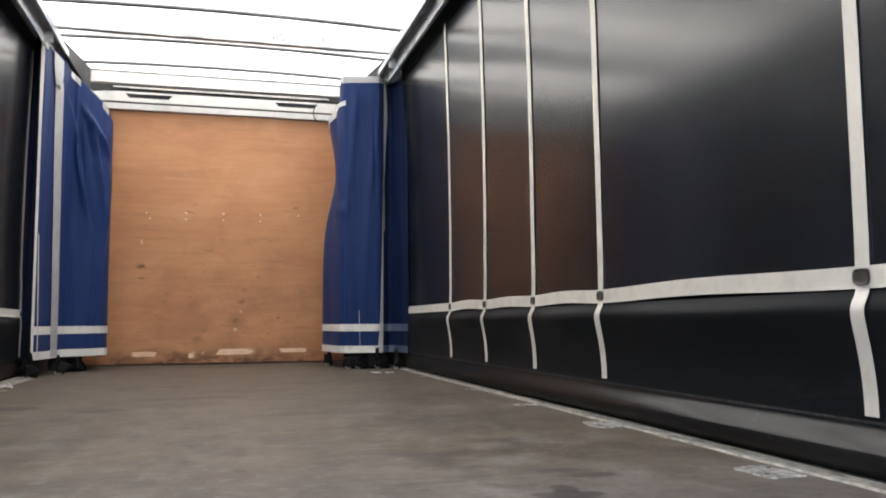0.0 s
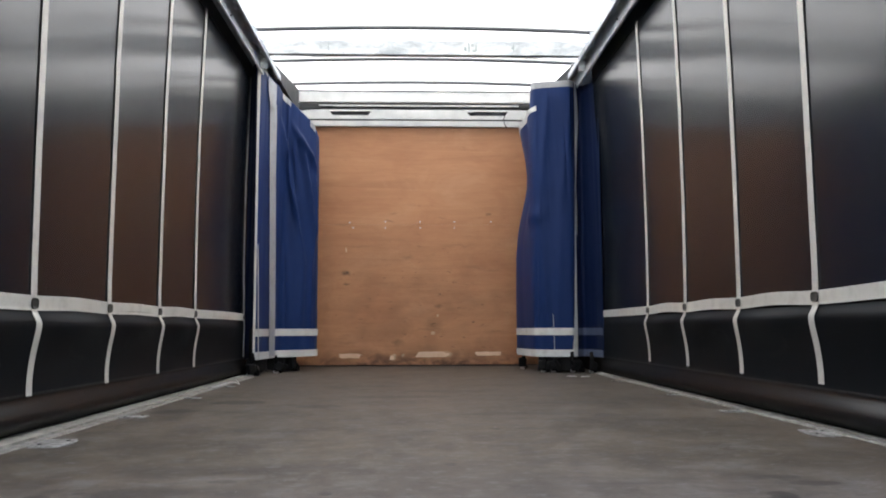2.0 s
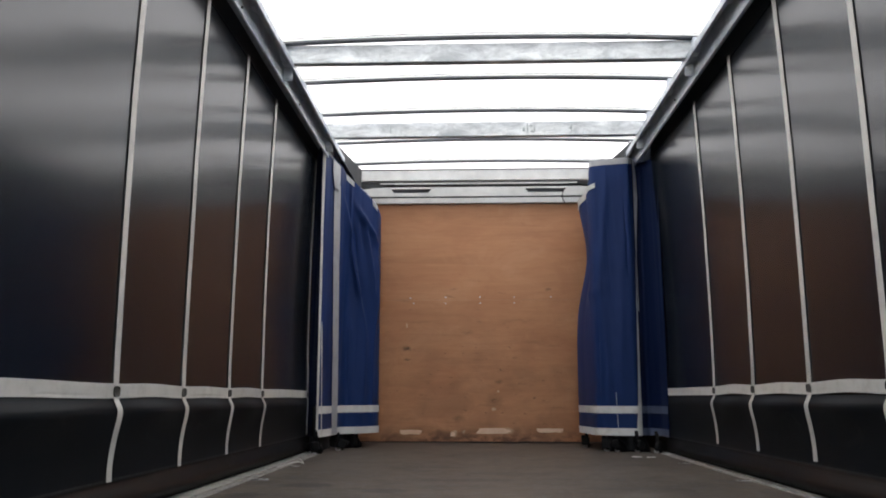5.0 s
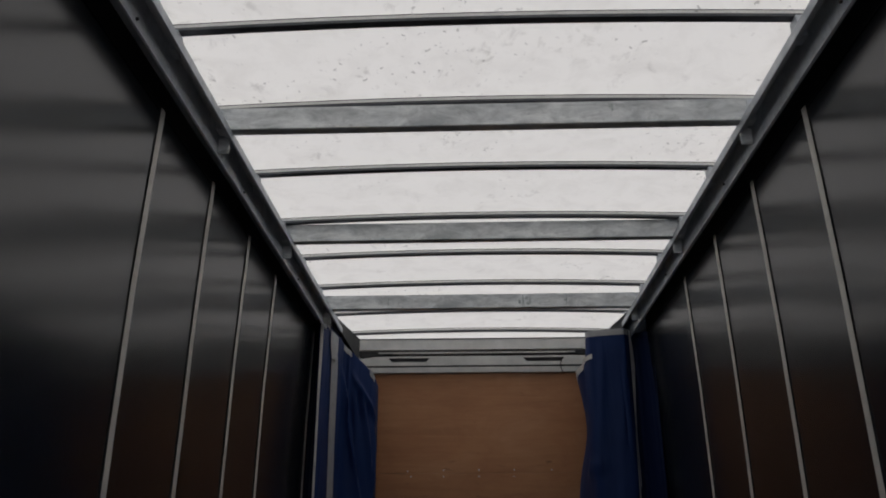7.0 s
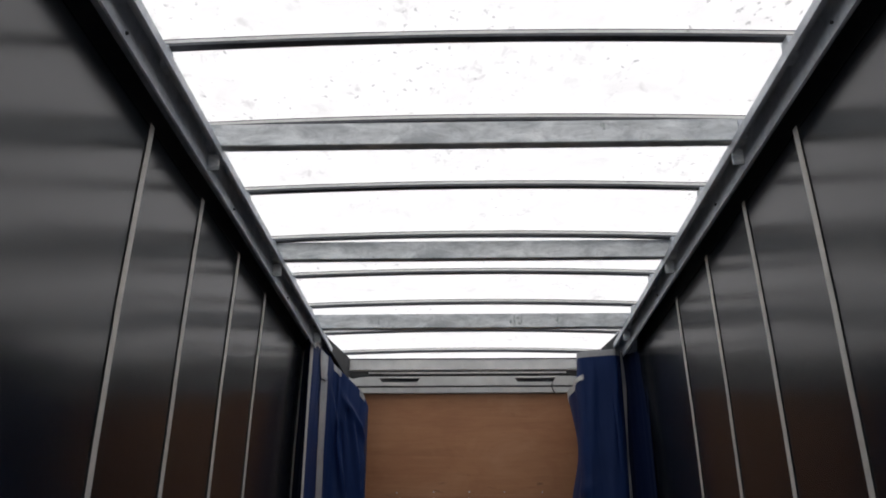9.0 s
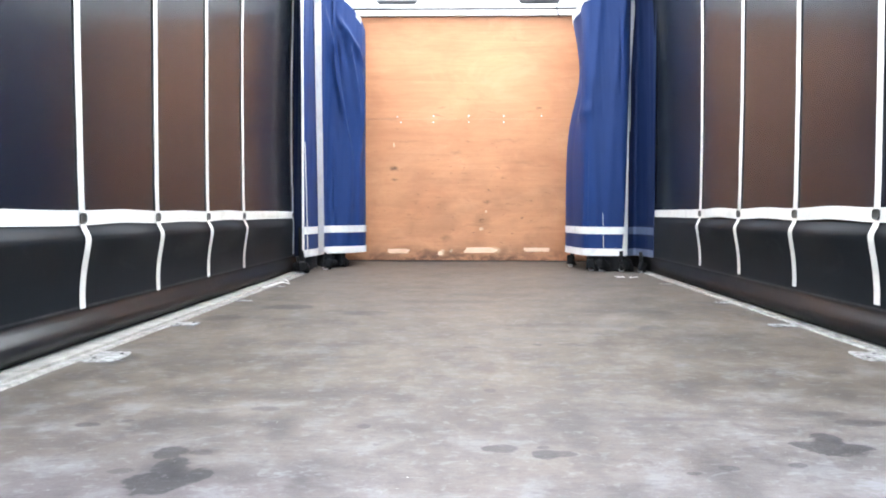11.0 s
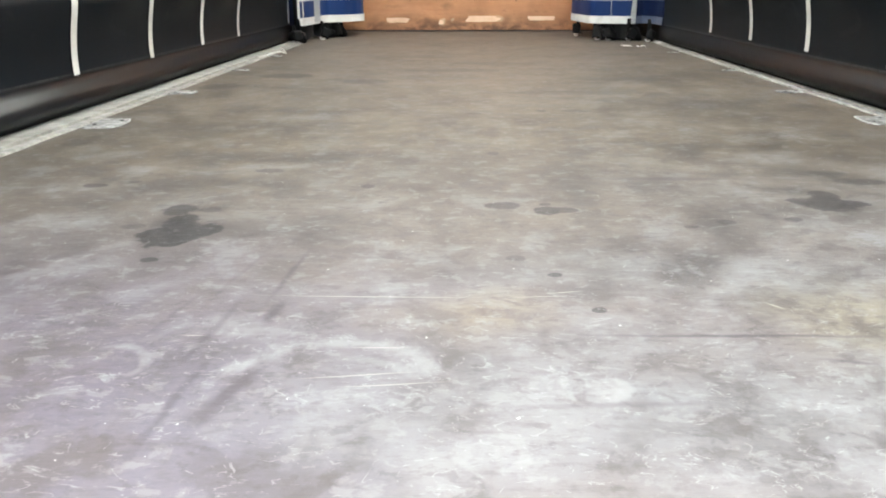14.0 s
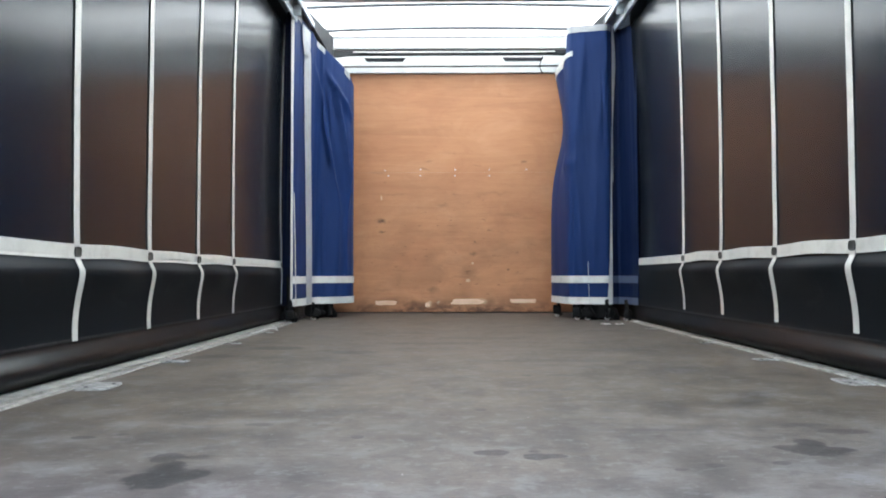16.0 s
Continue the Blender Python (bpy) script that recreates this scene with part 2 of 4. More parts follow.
def plywood_material():
    n = Nodes("orange_brown_plywood")
    grain = n.noise(1.0, n.scaled(1.3, 1, 20), 9, 0.62, 0.8)
    broad = n.noise(1.6, n.scaled(0.5, 1, 1.6), 4, 0.5, 0.5)
    fine = n.noise(1.0, n.scaled(7, 1, 150), 4, 0.6)
    col = n.mix(n.span(grain, 0.26, 0.78), (0.501, 0.243, 0.120), (0.389, 0.176, 0.083))
    col = n.mix(n.span(broad, 0.40, 0.68, 0.0, 0.55), col, (0.541, 0.271, 0.138))
    col = n.mix(n.span(fine, 0.55, 0.75, 0.0, 0.2), col, (0.29, 0.118, 0.052))
    blotch = n.noise(2.4, n.scaled(0.8, 1, 1.3), 6, 0.62, 0.6)
    col = n.mix(n.span(blotch, 0.50, 0.68, 0.0, 0.5), col, (0.367, 0.145, 0.068))
    col = n.mix(n.span(blotch, 0.46, 0.32, 0.0, 0.4), col, (0.576, 0.312, 0.175))
    dash = n.noise(1.0, n.scaled(9, 1, 48), 3, 0.55, 0.3)
    col = n.mix(n.span(dash, 0.68, 0.76, 0.0, 0.30), col, (0.11, 0.052, 0.028))
    speck = n.noise(16, n.scaled(1, 1, 2.2), 4, 0.6, 0.4)
    middle = n.blot(n.wobbled(3, 0.3), 0.10, 0.45, 0.75, 0.50, 0.6, 0, "xz")
    col = n.mix(n.calc("MULTIPLY", n.span(speck, 0.64, 0.70, 0.0, 0.65), middle), col, (0.075, 0.040, 0.024))
    scrape = n.noise(1.0, n.scaled(5, 1, 26), 6, 0.7, 0.5)
    col = n.mix(n.calc("MULTIPLY", n.span(scrape, 0.56, 0.66, 0.0, 0.30), n.span(middle, 0.0, 1.0, 0.35, 1.0)), col, (0.23, 0.105, 0.055))
    edge = n.wobbled(16, 0.06)
    upper_marks = (
        (-0.66, 0.797, 0.028, 0.013, 0.9), (-0.655, 0.705, 0.022, 0.008, 0.7), (-0.28, 1.245, 0.035, 0.006, 0.8), (-0.25, 1.32, 0.03, 0.007, 0.6),
        (0.17, 1.28, 0.03, 0.006, 0.5), (0.58, 1.31, 0.02, 0.012, 0.6), (0.14, 0.51, 0.03, 0.013, 0.6), (0.44, 0.38, 0.014, 0.009, 0.9),
        (0.63, 0.29, 0.06, 0.006, 0.6), (0.05, 0.31, 0.10, 0.008, 0.5), (-0.22, 0.20, 0.04, 0.02, 0.5), (-0.65, 0.20, 0.07, 0.01, 0.5))
    lower_marks = (
        (0.45, 0.85, 0.09, 0.012, 0.35), (0.62, 0.82, 0.05, 0.01, 0.35), (-0.13, 0.93, 0.04, 0.01, 0.35), (-0.35, 0.06, 0.08, 0.03, 0.7),
        (-0.14, 0.055, 0.07, 0.02, 0.75), (0.02, 0.15, 0.12, 0.02, 0.5), (-0.75, 0.05, 0.08, 0.02, 0.6), (0.28, 0.08, 0.03, 0.04, 0.5),
        (-0.55, 1.03, 0.13, 0.008, 0.35), (0.3, 1.04, 0.12, 0.009, 0.35), (-0.70, 1.22, 0.06, 0.012, 0.45), (0.10, 0.35, 0.05, 0.05, 0.35))
    for cx, cz, rx, rz, amount in upper_marks + lower_marks:
        col = n.mix(n.calc("MULTIPLY", n.blot(edge, cx, cz, rx, rz, 0.7, 0, "xz"), (0.45 if rx > 4 * rz else 0.9) * amount), col, (0.055, 0.032, 0.02))
    for cx, cz, rx, rz in ((-0.25, 0.075, 0.025, 0.022), (-0.17, 0.09, 0.012, 0.012), (0.137, 0.43, 0.012, 0.008),
                           (0.09, 0.28, 0.014, 0.01), (0.2, 0.1, 0.05, 0.02), (-0.66, 1.0, 0.008, 0.016)):
        col = n.mix(n.calc("MULTIPLY", n.blot(edge, cx, cz, rx, rz, 0.4, 0, "xz"), 0.75), col, (0.72, 0.55, 0.38))
    grime = n.noise(9, n.scaled(1, 1, 1.6), 7, 0.68, 0.5)
    stain = n.noise(3.2, n.scaled(1, 1, 1.5), 7, 0.6, 0.5)
    low = n.blot(n.wobbled(6, 0.10), 0.0, -0.03, 1.6, 0.125, 0.45, 0, "xz")
    col = n.mix(n.calc("MULTIPLY", low, n.span(grime, 0.40, 0.60, 0.1, 0.85)), col, (0.070, 0.036, 0.022))
    mid = n.blot(n.wobbled(4, 0.25), 0.0, 0.2, 1.6, 0.65, 0.6, 0, "xz")
    col = n.mix(n.calc("MULTIPLY", mid, n.span(stain, 0.42, 0.66, 0.05, 0.45)), col, (0.22, 0.10, 0.053))
    n.bump(n.calc("ADD", grain, fine), 0.18, 0.003)
    return n.done(col, n.span(broad, 0.3, 0.7, 0.42, 0.6), specular=0.35)


def coated_fabric(name, dark, light, rough, relief=0.05, gloss=0.5, dust=0.1, coat=0.0):
    """Coated curtain cloth: faint weave, soft dents and dusty smears."""
    n = Nodes(name)
    broad = n.noise(2.2, None, 2, 0.5, 0.3)
    smear = n.noise(3.0, n.scaled(1, 1.0, 0.5), 2, 0.5, 0.3)
    col = n.mix(n.span(broad, 0.2, 0.8), dark, light)
    dusty = tuple(0.75 * v + 0.02 for v in light)
    col = n.mix(n.span(smear, 0.45, 0.95, 0.0, dust), col, dusty)
    wipe = n.noise(4.0, n.scaled(1, 0.8, 1.3), 8, 0.68, 1.2)
    col = n.mix(n.span(wipe, 0.60, 0.74, 0.0, 0.15 if dark[2] < 0.02 else 0.0), col, (0.055, 0.056, 0.058))
    if relief:
        n.bump(n.noise(3.0, None, 1.0, 0.4), relief, 0.05)
    n.bsdf.inputs["Coat Roughness"].default_value, n.bsdf.inputs["Coat IOR"].default_value = 0.175, 2.8
    return n.done(col, rough, specular=gloss, coat=coat)


def white_tape(name, base, dirt, amount=0.6):
    n = Nodes(name)
    a = n.noise(14, None, 6, 0.65)
    b = n.noise(2.5, None, 3, 0.5)
    col = n.mix(n.span(a, 0.48, 0.74, 0.0, amount), base, dirt)
    col = n.mix(n.span(b, 0.45, 0.75, 0.0, 0.45), col, tuple(0.5 * (p + q) for p, q in zip(base, dirt)))
    n.bump(n.noise(300, None, 2), 0.12, 0.002)
    return n.done(col, 0.5)


def galvanised(name, dark, light, rough=0.42, metal=0.85, streaky=False):
    n = Nodes(name)
    a = n.noise(1.0, n.scaled(6, 14, 15) if streaky else n.scaled(9, 9, 9), 7, 0.65, 0.6)
    b = n.noise(45, None, 4, 0.6)
    col = n.mix(n.span(a, 0.36, 0.66), dark, light)
    col = n.mix(n.span(b, 0.55, 0.75, 0.0, 0.35), col, tuple(0.5 * v for v in dark))
    n.bump(b, 0.06, 0.002)
    return n.done(col, n.span(a, 0.3, 0.7, rough + 0.12, rough - 0.06), metal)


def roof_material(name, clean, dirty, opaque=0.14):
    """White roof cloth that lets daylight through, with dirt lying on it."""
    n = Nodes(name)
    a = n.noise(5.5, None, 7, 0.65, 0.5)
    b = n.noise(38, n.scaled(1, 0.75, 1), 3, 0.5, 0.3)
    zone = n.noise(2.0, None, 2, 0.5)
    col = n.mix(n.span(a, 0.45, 0.78, 0.0, 0.35), clean, dirty)
    fleck = n.calc("MULTIPLY", n.span(b, 0.655, 0.72), n.span(zone, 0.49, 0.60))
    col = n.mix(n.calc("MULTIPLY", fleck, 0.6), col, (0.22, 0.22, 0.19))
    blot = n.noise(13, n.scaled(1, 0.7, 1), 5, 0.6, 0.4)
    col = n.mix(n.calc("MULTIPLY", n.span(blot, 0.60, 0.72), n.span(zone, 0.40, 0.60, 0.1, 0.45)), col, (0.40, 0.39, 0.34))
    tr = n.t.nodes.new("ShaderNodeBsdfTranslucent")
    df = n.t.nodes.new("ShaderNodeBsdfDiffuse")
    ms = n.t.nodes.new("ShaderNodeMixShader")
    n.put(tr.inputs["Color"], col), n.put(df.inputs["Color"], col)
    ms.inputs[0].default_value = opaque
    n.t.links.new(tr.outputs[0], ms.inputs[1]), n.t.links.new(df.outputs[0], ms.inputs[2])
    n.t.links.new(ms.outputs[0], n.t.nodes["Material Output"].inputs["Surface"])
    return n.m


def plain_material(name, a, b, rough, metal=0.0, scale=8.0, shine=0.5):
    n = Nodes(name)
    k = n.noise(scale, None, 6, 0.65)
    n.bump(n.noise(scale * 9, None, 4), 0.15, 0.002)
    return n.done(n.mix(n.span(k, 0.35, 0.68), a, b), n.span(k, 0.3, 0.7, rough, rough + 0.12), metal, specular=0.15 if b[0] < 0.012 else shine)


FLOOR = floor_material()
FLOOR_EDGE = plain_material("dull_plywood_core", (0.10, 0.075, 0.05), (0.16, 0.12, 0.085), 0.8)
PLY = plywood_material()
PLY_EDGE = plain_material("raw_plywood_core", (0.66, 0.45, 0.31), (0.78, 0.60, 0.45), 0.75)
BLACK = coated_fabric("glossy_black_curtain_lining", (0.0040, 0.0058, 0.0086), (0.0055, 0.0078, 0.0112), 0.50, 0.0, 0.02, 0.04, 0.37)
LOWER = coated_fabric("dull_black_lower_curtain", (0.0054, 0.0068, 0.0085), (0.0076, 0.0092, 0.0114), 0.48, 0.0, 0.06)
HEM_BLACK = coated_fabric("black_curtain_hem", (0.0052, 0.0054, 0.0058), (0.0080, 0.0082, 0.0086), 0.60, 0.0, 0.02, 0.1, 0.13)
BLUE = coated_fabric("royal_blue_curtain_cloth", (0.0085, 0.0235, 0.090), (0.0125, 0.0315, 0.112), 0.55, 0.05, 0.13)
# darker copies of the blue cloth and its stripe, with shade painted in
BLUE_SHADED = coated_fabric("blue_cloth_in_painted_shade", (0.003, 0.0085, 0.036), (0.0045, 0.0115, 0.045), 0.6, 0.0, 0.15)
STRIPE_SHADED = white_tape("stripe_in_painted_shade", (0.085, 0.105, 0.16), (0.05, 0.06, 0.09), 0.5)
SEAM = plain_material("grey_stitched_seam", (0.006, 0.0065, 0.007), (0.045, 0.046, 0.047), 0.6, 0.0, 60, 0.2)
TOP_BAND = coated_fabric("dull_top_band", (0.0065, 0.0072, 0.0095), (0.0095, 0.0105, 0.0135), 0.42, 0.0, 0.3)
TAPE = white_tape("grubby_white_webbing", (0.57, 0.555, 0.51), (0.31, 0.29, 0.25), 0.5)
TAPE_GREY = white_tape("grey_webbing", (0.36, 0.37, 0.38), (0.18, 0.18, 0.18))
FLAP = white_tape("dusty_grey_lining", (0.34, 0.35, 0.36), (0.20, 0.20, 0.21))
STRIPE = white_tape("white_reflective_stripe", (0.64, 0.64, 0.61), (0.34, 0.325, 0.29), 0.5)
STEEL = galvanised("galvanised_steel_beam", (0.42, 0.45, 0.465), (0.80, 0.83, 0.835), 0.45, 0.25, True)
RAIL = galvanised("dull_aluminium_rail", (0.42, 0.455, 0.49), (0.58, 0.62, 0.66), 0.42, 0.15)
BOW = galvanised("grey_roof_bow_metal", (0.060, 0.065, 0.074), (0.095, 0.10, 0.112), 0.55, 0.0)
HEADER = plain_material("pale_grey_painted_header", (0.60, 0.605, 0.59), (0.78, 0.785, 0.765), 0.45, 0.0, 5)
DARK = plain_material("dark_gap", (0.02, 0.02, 0.022), (0.035, 0.035, 0.037), 0.6)
GUSSET = plain_material("dark_grey_painted_steel_and_shade", (0.045, 0.048, 0.050), (0.080, 0.084, 0.088), 0.75, shine=0.15)
STRIP = plain_material("scuffed_aluminium_floor_edge", (0.13, 0.125, 0.112), (0.38, 0.37, 0.34), 0.45, 0.2, 30)
STRIP_DULL = plain_material("dull_scuffed_side_rail", (0.16, 0.155, 0.14), (0.40, 0.39, 0.35), 0.45, 0.3, 14)
PLATE = plain_material("scraped_bare_metal", (0.06, 0.056, 0.050), (0.42, 0.42, 0.41), 0.5, 0.15, 42)
EYELET = plain_material("dull_brown_eyelet", (0.024, 0.022, 0.018), (0.050, 0.046, 0.038), 0.6, 0.1, 60)
RUBBER = plain_material("black_rubber_and_webbing", (0.004, 0.004, 0.0045), (0.009, 0.009, 0.0095), 0.65)
CHROME = plain_material("bright_zinc_hook", (0.55, 0.55, 0.55), (0.75, 0.75, 0.75), 0.28, 1.0)
PAPER = plain_material("white_scrap_and_light_strip", (0.70, 0.70, 0.68), (0.80, 0.80, 0.78), 0.6)
SMUDGE = plain_material("grey_green_smudge", (0.22, 0.27, 0.27), (0.52, 0.56, 0.56), 0.6, 0.2, 38)
ROOF = roof_material("translucent_white_roof_cloth", (0.855, 0.855, 0.79), (0.59, 0.58, 0.52))
SLEEVE = roof_material("doubled_roof_cloth", (0.86, 0.86, 0.83), (0.62, 0.615, 0.58), 0.75)
GROUND = plain_material("grey_yard_concrete", (0.15, 0.15, 0.145), (0.23, 0.225, 0.22), 0.85, 0.0, 1.5)


# ---- building helpers ----
def part(name, bm, material, parent=None, label="", smooth=False, recalc=True):
    me = bpy.data.meshes.new(name)
    if recalc:
        bmesh.ops.recalc_face_normals(bm, faces=bm.faces)
    if smooth:
        for f in bm.faces:
            f.smooth = True
    bm.to_mesh(me)
    bm.free()
    me.materials.append(material)
    ob = new(name, me)
    if parent is not None:
        ob.parent = parent
    return tagged(ob, label)


def empty(name, label, category, group="", kind="", at=(0, 0, 0)):
    ob = new(name)
    ob.empty_display_size = 0.1
    ob.location = at
    return tagged(ob, label, category, group, kind)


def box(bm, x0, x1, y0, y1, z0, z1, bevel=0.0):
    geo = bmesh.ops.create_cube(bm, size=1.0, matrix=Matrix.LocRotScale(
        ((x0 + x1) / 2, (y0 + y1) / 2, (z0 + z1) / 2), None, (x1 - x0, y1 - y0, z1 - z0)))
    if bevel:
        edges = list({e for v in geo["verts"] for e in v.link_edges})
        bmesh.ops.bevel(bm, geom=edges, offset=bevel, segments=2, affect="EDGES", profile=0.6)
    return bm


def solid(*size, bevel=0.0):
    return box(bmesh.new(), *size, bevel=bevel)


def prism(bm, outline, y0, y1):
    """An (x, z) outline drawn out along y."""
    a = [bm.verts.new((x, y0, z)) for x, z in outline]
    b = [bm.verts.new((x, y1, z)) for x, z in outline]
    n = len(a)
    for i in range(n):
        bm.faces.new((a[i], a[(i + 1) % n], b[(i + 1) % n], b[i]))
    bm.faces.new(a), bm.faces.new(b[::-1])
    return bm


def grid(bm, nu, nv, f):
    """A sheet of points f(u, v) with u, v from 0 to 1."""
    rows = [[bm.verts.new(f(i / nu, j / nv)) for j in range(nv + 1)] for i in range(nu + 1)]
    for i in range(nu):
        for j in range(nv):
            bm.faces.new((rows[i][j], rows[i + 1][j], rows[i + 1][j + 1], rows[i][j + 1]))
    return bm


def tube(name, points, radius, material, parent=None, label="", flat=1.0):
    """A bent round bar or wire through the points, as a mesh."""
    bm, rings = bmesh.new(), []
    pts = [Vector(p) for p in points]
    for i, p in enumerate(pts):
        d = (pts[min(i + 1, len(pts) - 1)] - pts[max(i - 1, 0)]).normalized()
        a = d.cross(Vector((0.13, 0.31, 0.94))).normalized()
        b = d.cross(a)
        rings.append([bm.verts.new(p + radius * (math.cos(k * math.pi / 4) * a + flat * math.sin(k * math.pi / 4) * b)) for k in range(8)])
    for r, s in zip(rings, rings[1:]):
        for k in range(8):
            bm.faces.new((r[k], r[(k + 1) % 8], s[(k + 1) % 8], s[k]))
    bm.faces.new(rings[0]), bm.faces.new(rings[-1][::-1])
    return part(name, bm, material, parent, label, smooth=True)


def lerp(table, x):
    """Straight-line reading of a table of (x, value)."""
    return float(np.interp(x, [a for a, _ in table], [b for _, b in table]))


def thicken(ob, depth, offset=-1.0):
    m = ob.modifiers.new("thickness", "SOLIDIFY")
    m.thickness, m.offset = depth, offset
    return ob


REAR, FRONT = 0.45, 7.75      # the body's open end and its plywood bulkhead

# ---- ground outside ----
bm = bmesh.new()
grid(bm, 6, 6, lambda u, v: ((u - 0.5) * 3000, (v - 0.5) * 3000, -1.15))
tagged(part("ground", bm, GROUND), "grey concrete yard below the open rear end", "ground", kind="structure")

# ---- floor ----
# wear marks: centre x, y, half sizes, turn in degrees, depth
WET_REAR = ((-0.520, 1.950, 0.050, 0.072, 0, 0.86), (-0.474, 1.972, 0.026, 0.038, 0, 0.86), (-0.528, 2.010, 0.030, 0.050, 0, 0.84), (-0.556, 2.098, 0.030, 0.036, 0, 0.72),
            (-0.509, 1.821, 0.015, 0.012, 0, 0.78), (-0.500, 2.10, 0.018, 0.018, 0, 0.5), (-0.60, 1.99, 0.022, 0.016, 0, 0.45), (-0.788, 2.277, 0.022, 0.018, 0, 0.65),
            (-0.239, 2.284, 0.013, 0.018, 0, 0.65), (-0.72, 2.31, 0.014, 0.012, 0, 0.5), (-0.47, 2.42, 0.03, 0.02, 0, 0.4), (0.02, 2.62, 0.018, 0.02, 0, 0.5))
WET_MIDDLE = ((0.024, 2.140, 0.032, 0.026, 0, 0.62), (0.103, 2.105, 0.027, 0.029, 0, 0.75), (0.134, 2.113, 0.022, 0.018, 0, 0.65), (0.100, 2.15, 0.012, 0.012, 0, 0.55),
              (0.625, 2.163, 0.064, 0.046, 0, 0.74), (0.636, 2.218, 0.028, 0.046, 0, 0.74), (0.582, 2.180, 0.032, 0.024, 0, 0.70), (0.397, 2.040, 0.018, 0.014, 0, 0.5),
              (0.517, 2.059, 0.014, 0.012, 0, 0.5), (0.758, 2.344, 0.050, 0.026, 0, 0.5), (0.70, 2.42, 0.06, 0.02, 0, 0.4), (0.33, 2.01, 0.012, 0.010, 0, 0.55),
              (0.080, 1.770, 0.012, 0.010, 0, 0.75), (0.123, 1.640, 0.009, 0.009, 0, 0.75), (0.03, 1.84, 0.014, 0.012, 0, 0.45))
WET_FRONT = ((-0.827, 4.302, 0.113, 0.090, 0, 0.62), (-0.457, 4.096, 0.093, 0.085, 0, 0.5), (-1.011, 3.918, 0.077, 0.085, 0, 0.55), (-0.10, 4.55, 0.25, 0.07, 0, 0.28),
             (0.35, 3.75, 0.25, 0.06, 0, 0.28), (-0.35, 5.3, 0.30, 0.12, 0, 0.3), (0.05, 4.9, 0.20, 0.07, 0, 0.25), (0.62, 4.2, 0.22, 0.06, 0, 0.28),
             (0.30, 3.3, 0.05, 0.03, 0, 0.4), (-0.02, 3.24, 0.03, 0.02, 0, 0.45), (0.19, 3.30, 0.02, 0.02, 0, 0.45))
SCUFF_REAR = ((-0.10, 1.60, 0.05, 0.012, 0, 0.45), (-0.02, 1.60, 0.012, 0.035, -24, 0.45), (0.068, 1.441, 0.045, 0.030, 0, 0.5), (0.02, 1.41, 0.05, 0.012, 20, 0.5),
              (0.36, 1.46, 0.05, 0.012, -8, 0.6), (0.42, 1.47, 0.02, 0.05, 18, 0.45), (-0.101, 1.401, 0.05, 0.026, 0, 0.55), (-0.20, 1.40, 0.05, 0.018, 8, 0.45),
              (-0.020, 1.314, 0.036, 0.030, 0, 0.35), (-0.055, 1.262, 0.030, 0.010, 24, 0.65), (-0.44, 1.30, 0.012, 0.05, 12, 0.45), (-0.58, 1.55, 0.08, 0.010, 6, 0.4),
              (-0.38, 1.50, 0.008, 0.03, 0, 0.45), (0.30, 1.40, 0.05, 0.016, 0, 0.45), (0.22, 1.30, 0.07, 0.016, 6, 0.45), (-0.413, 1.445, 0.012, 0.010, 30, 0.7))
SCUFF_MIDDLE = ((-0.704, 2.014, 0.034, 0.012, 0, 0.55), (-0.332, 1.987, 0.030, 0.018, 6, 0.6), (0.039, 2.452, 0.036, 0.018, 0, 0.55), (-0.15, 2.46, 0.05, 0.018, 0, 0.4),
                (-0.33, 2.44, 0.04, 0.016, 0, 0.45), (0.592, 1.954, 0.030, 0.050, 0, 0.75), (0.807, 2.864, 0.045, 0.06, 0, 0.6), (0.696, 2.836, 0.042, 0.05, 0, 0.45),
                (0.56, 2.95, 0.03, 0.09, -10, 0.45), (-0.493, 3.185, 0.05, 0.07, 0, 0.35), (0.28, 1.80, 0.008, 0.05, 4, 0.45), (-0.64, 1.70, 0.07, 0.010, 10, 0.35),
                (0.87, 2.33, 0.04, 0.06, 40, 0.6), (0.75, 3.45, 0.09, 0.05, 0, 0.4), (0.20, 2.95, 0.05, 0.03, 0, 0.35), (-0.72, 2.95, 0.06, 0.03, 0, 0.3))
# swept arcs: centre, radius, share of it that the stroke is wide, lowest y, depth
SWEEPS = ((-0.175, 1.428, 0.108, 0.20, 1.44, 0.62), (-0.165, 1.420, 0.075, 0.12, 1.44, 0.35), (-0.43, 1.475, 0.045, 0.18, 1.44, 0.4),
          (0.085, 1.435, 0.032, 0.25, 1.40, 0.6), (0.058, 1.445, 0.022, 0.28, 1.42, 0.5), (-0.020, 1.312, 0.030, 0.16, 1.28, 0.42), (-0.028, 1.315, 0.014, 0.2, 1.29, 0.35))


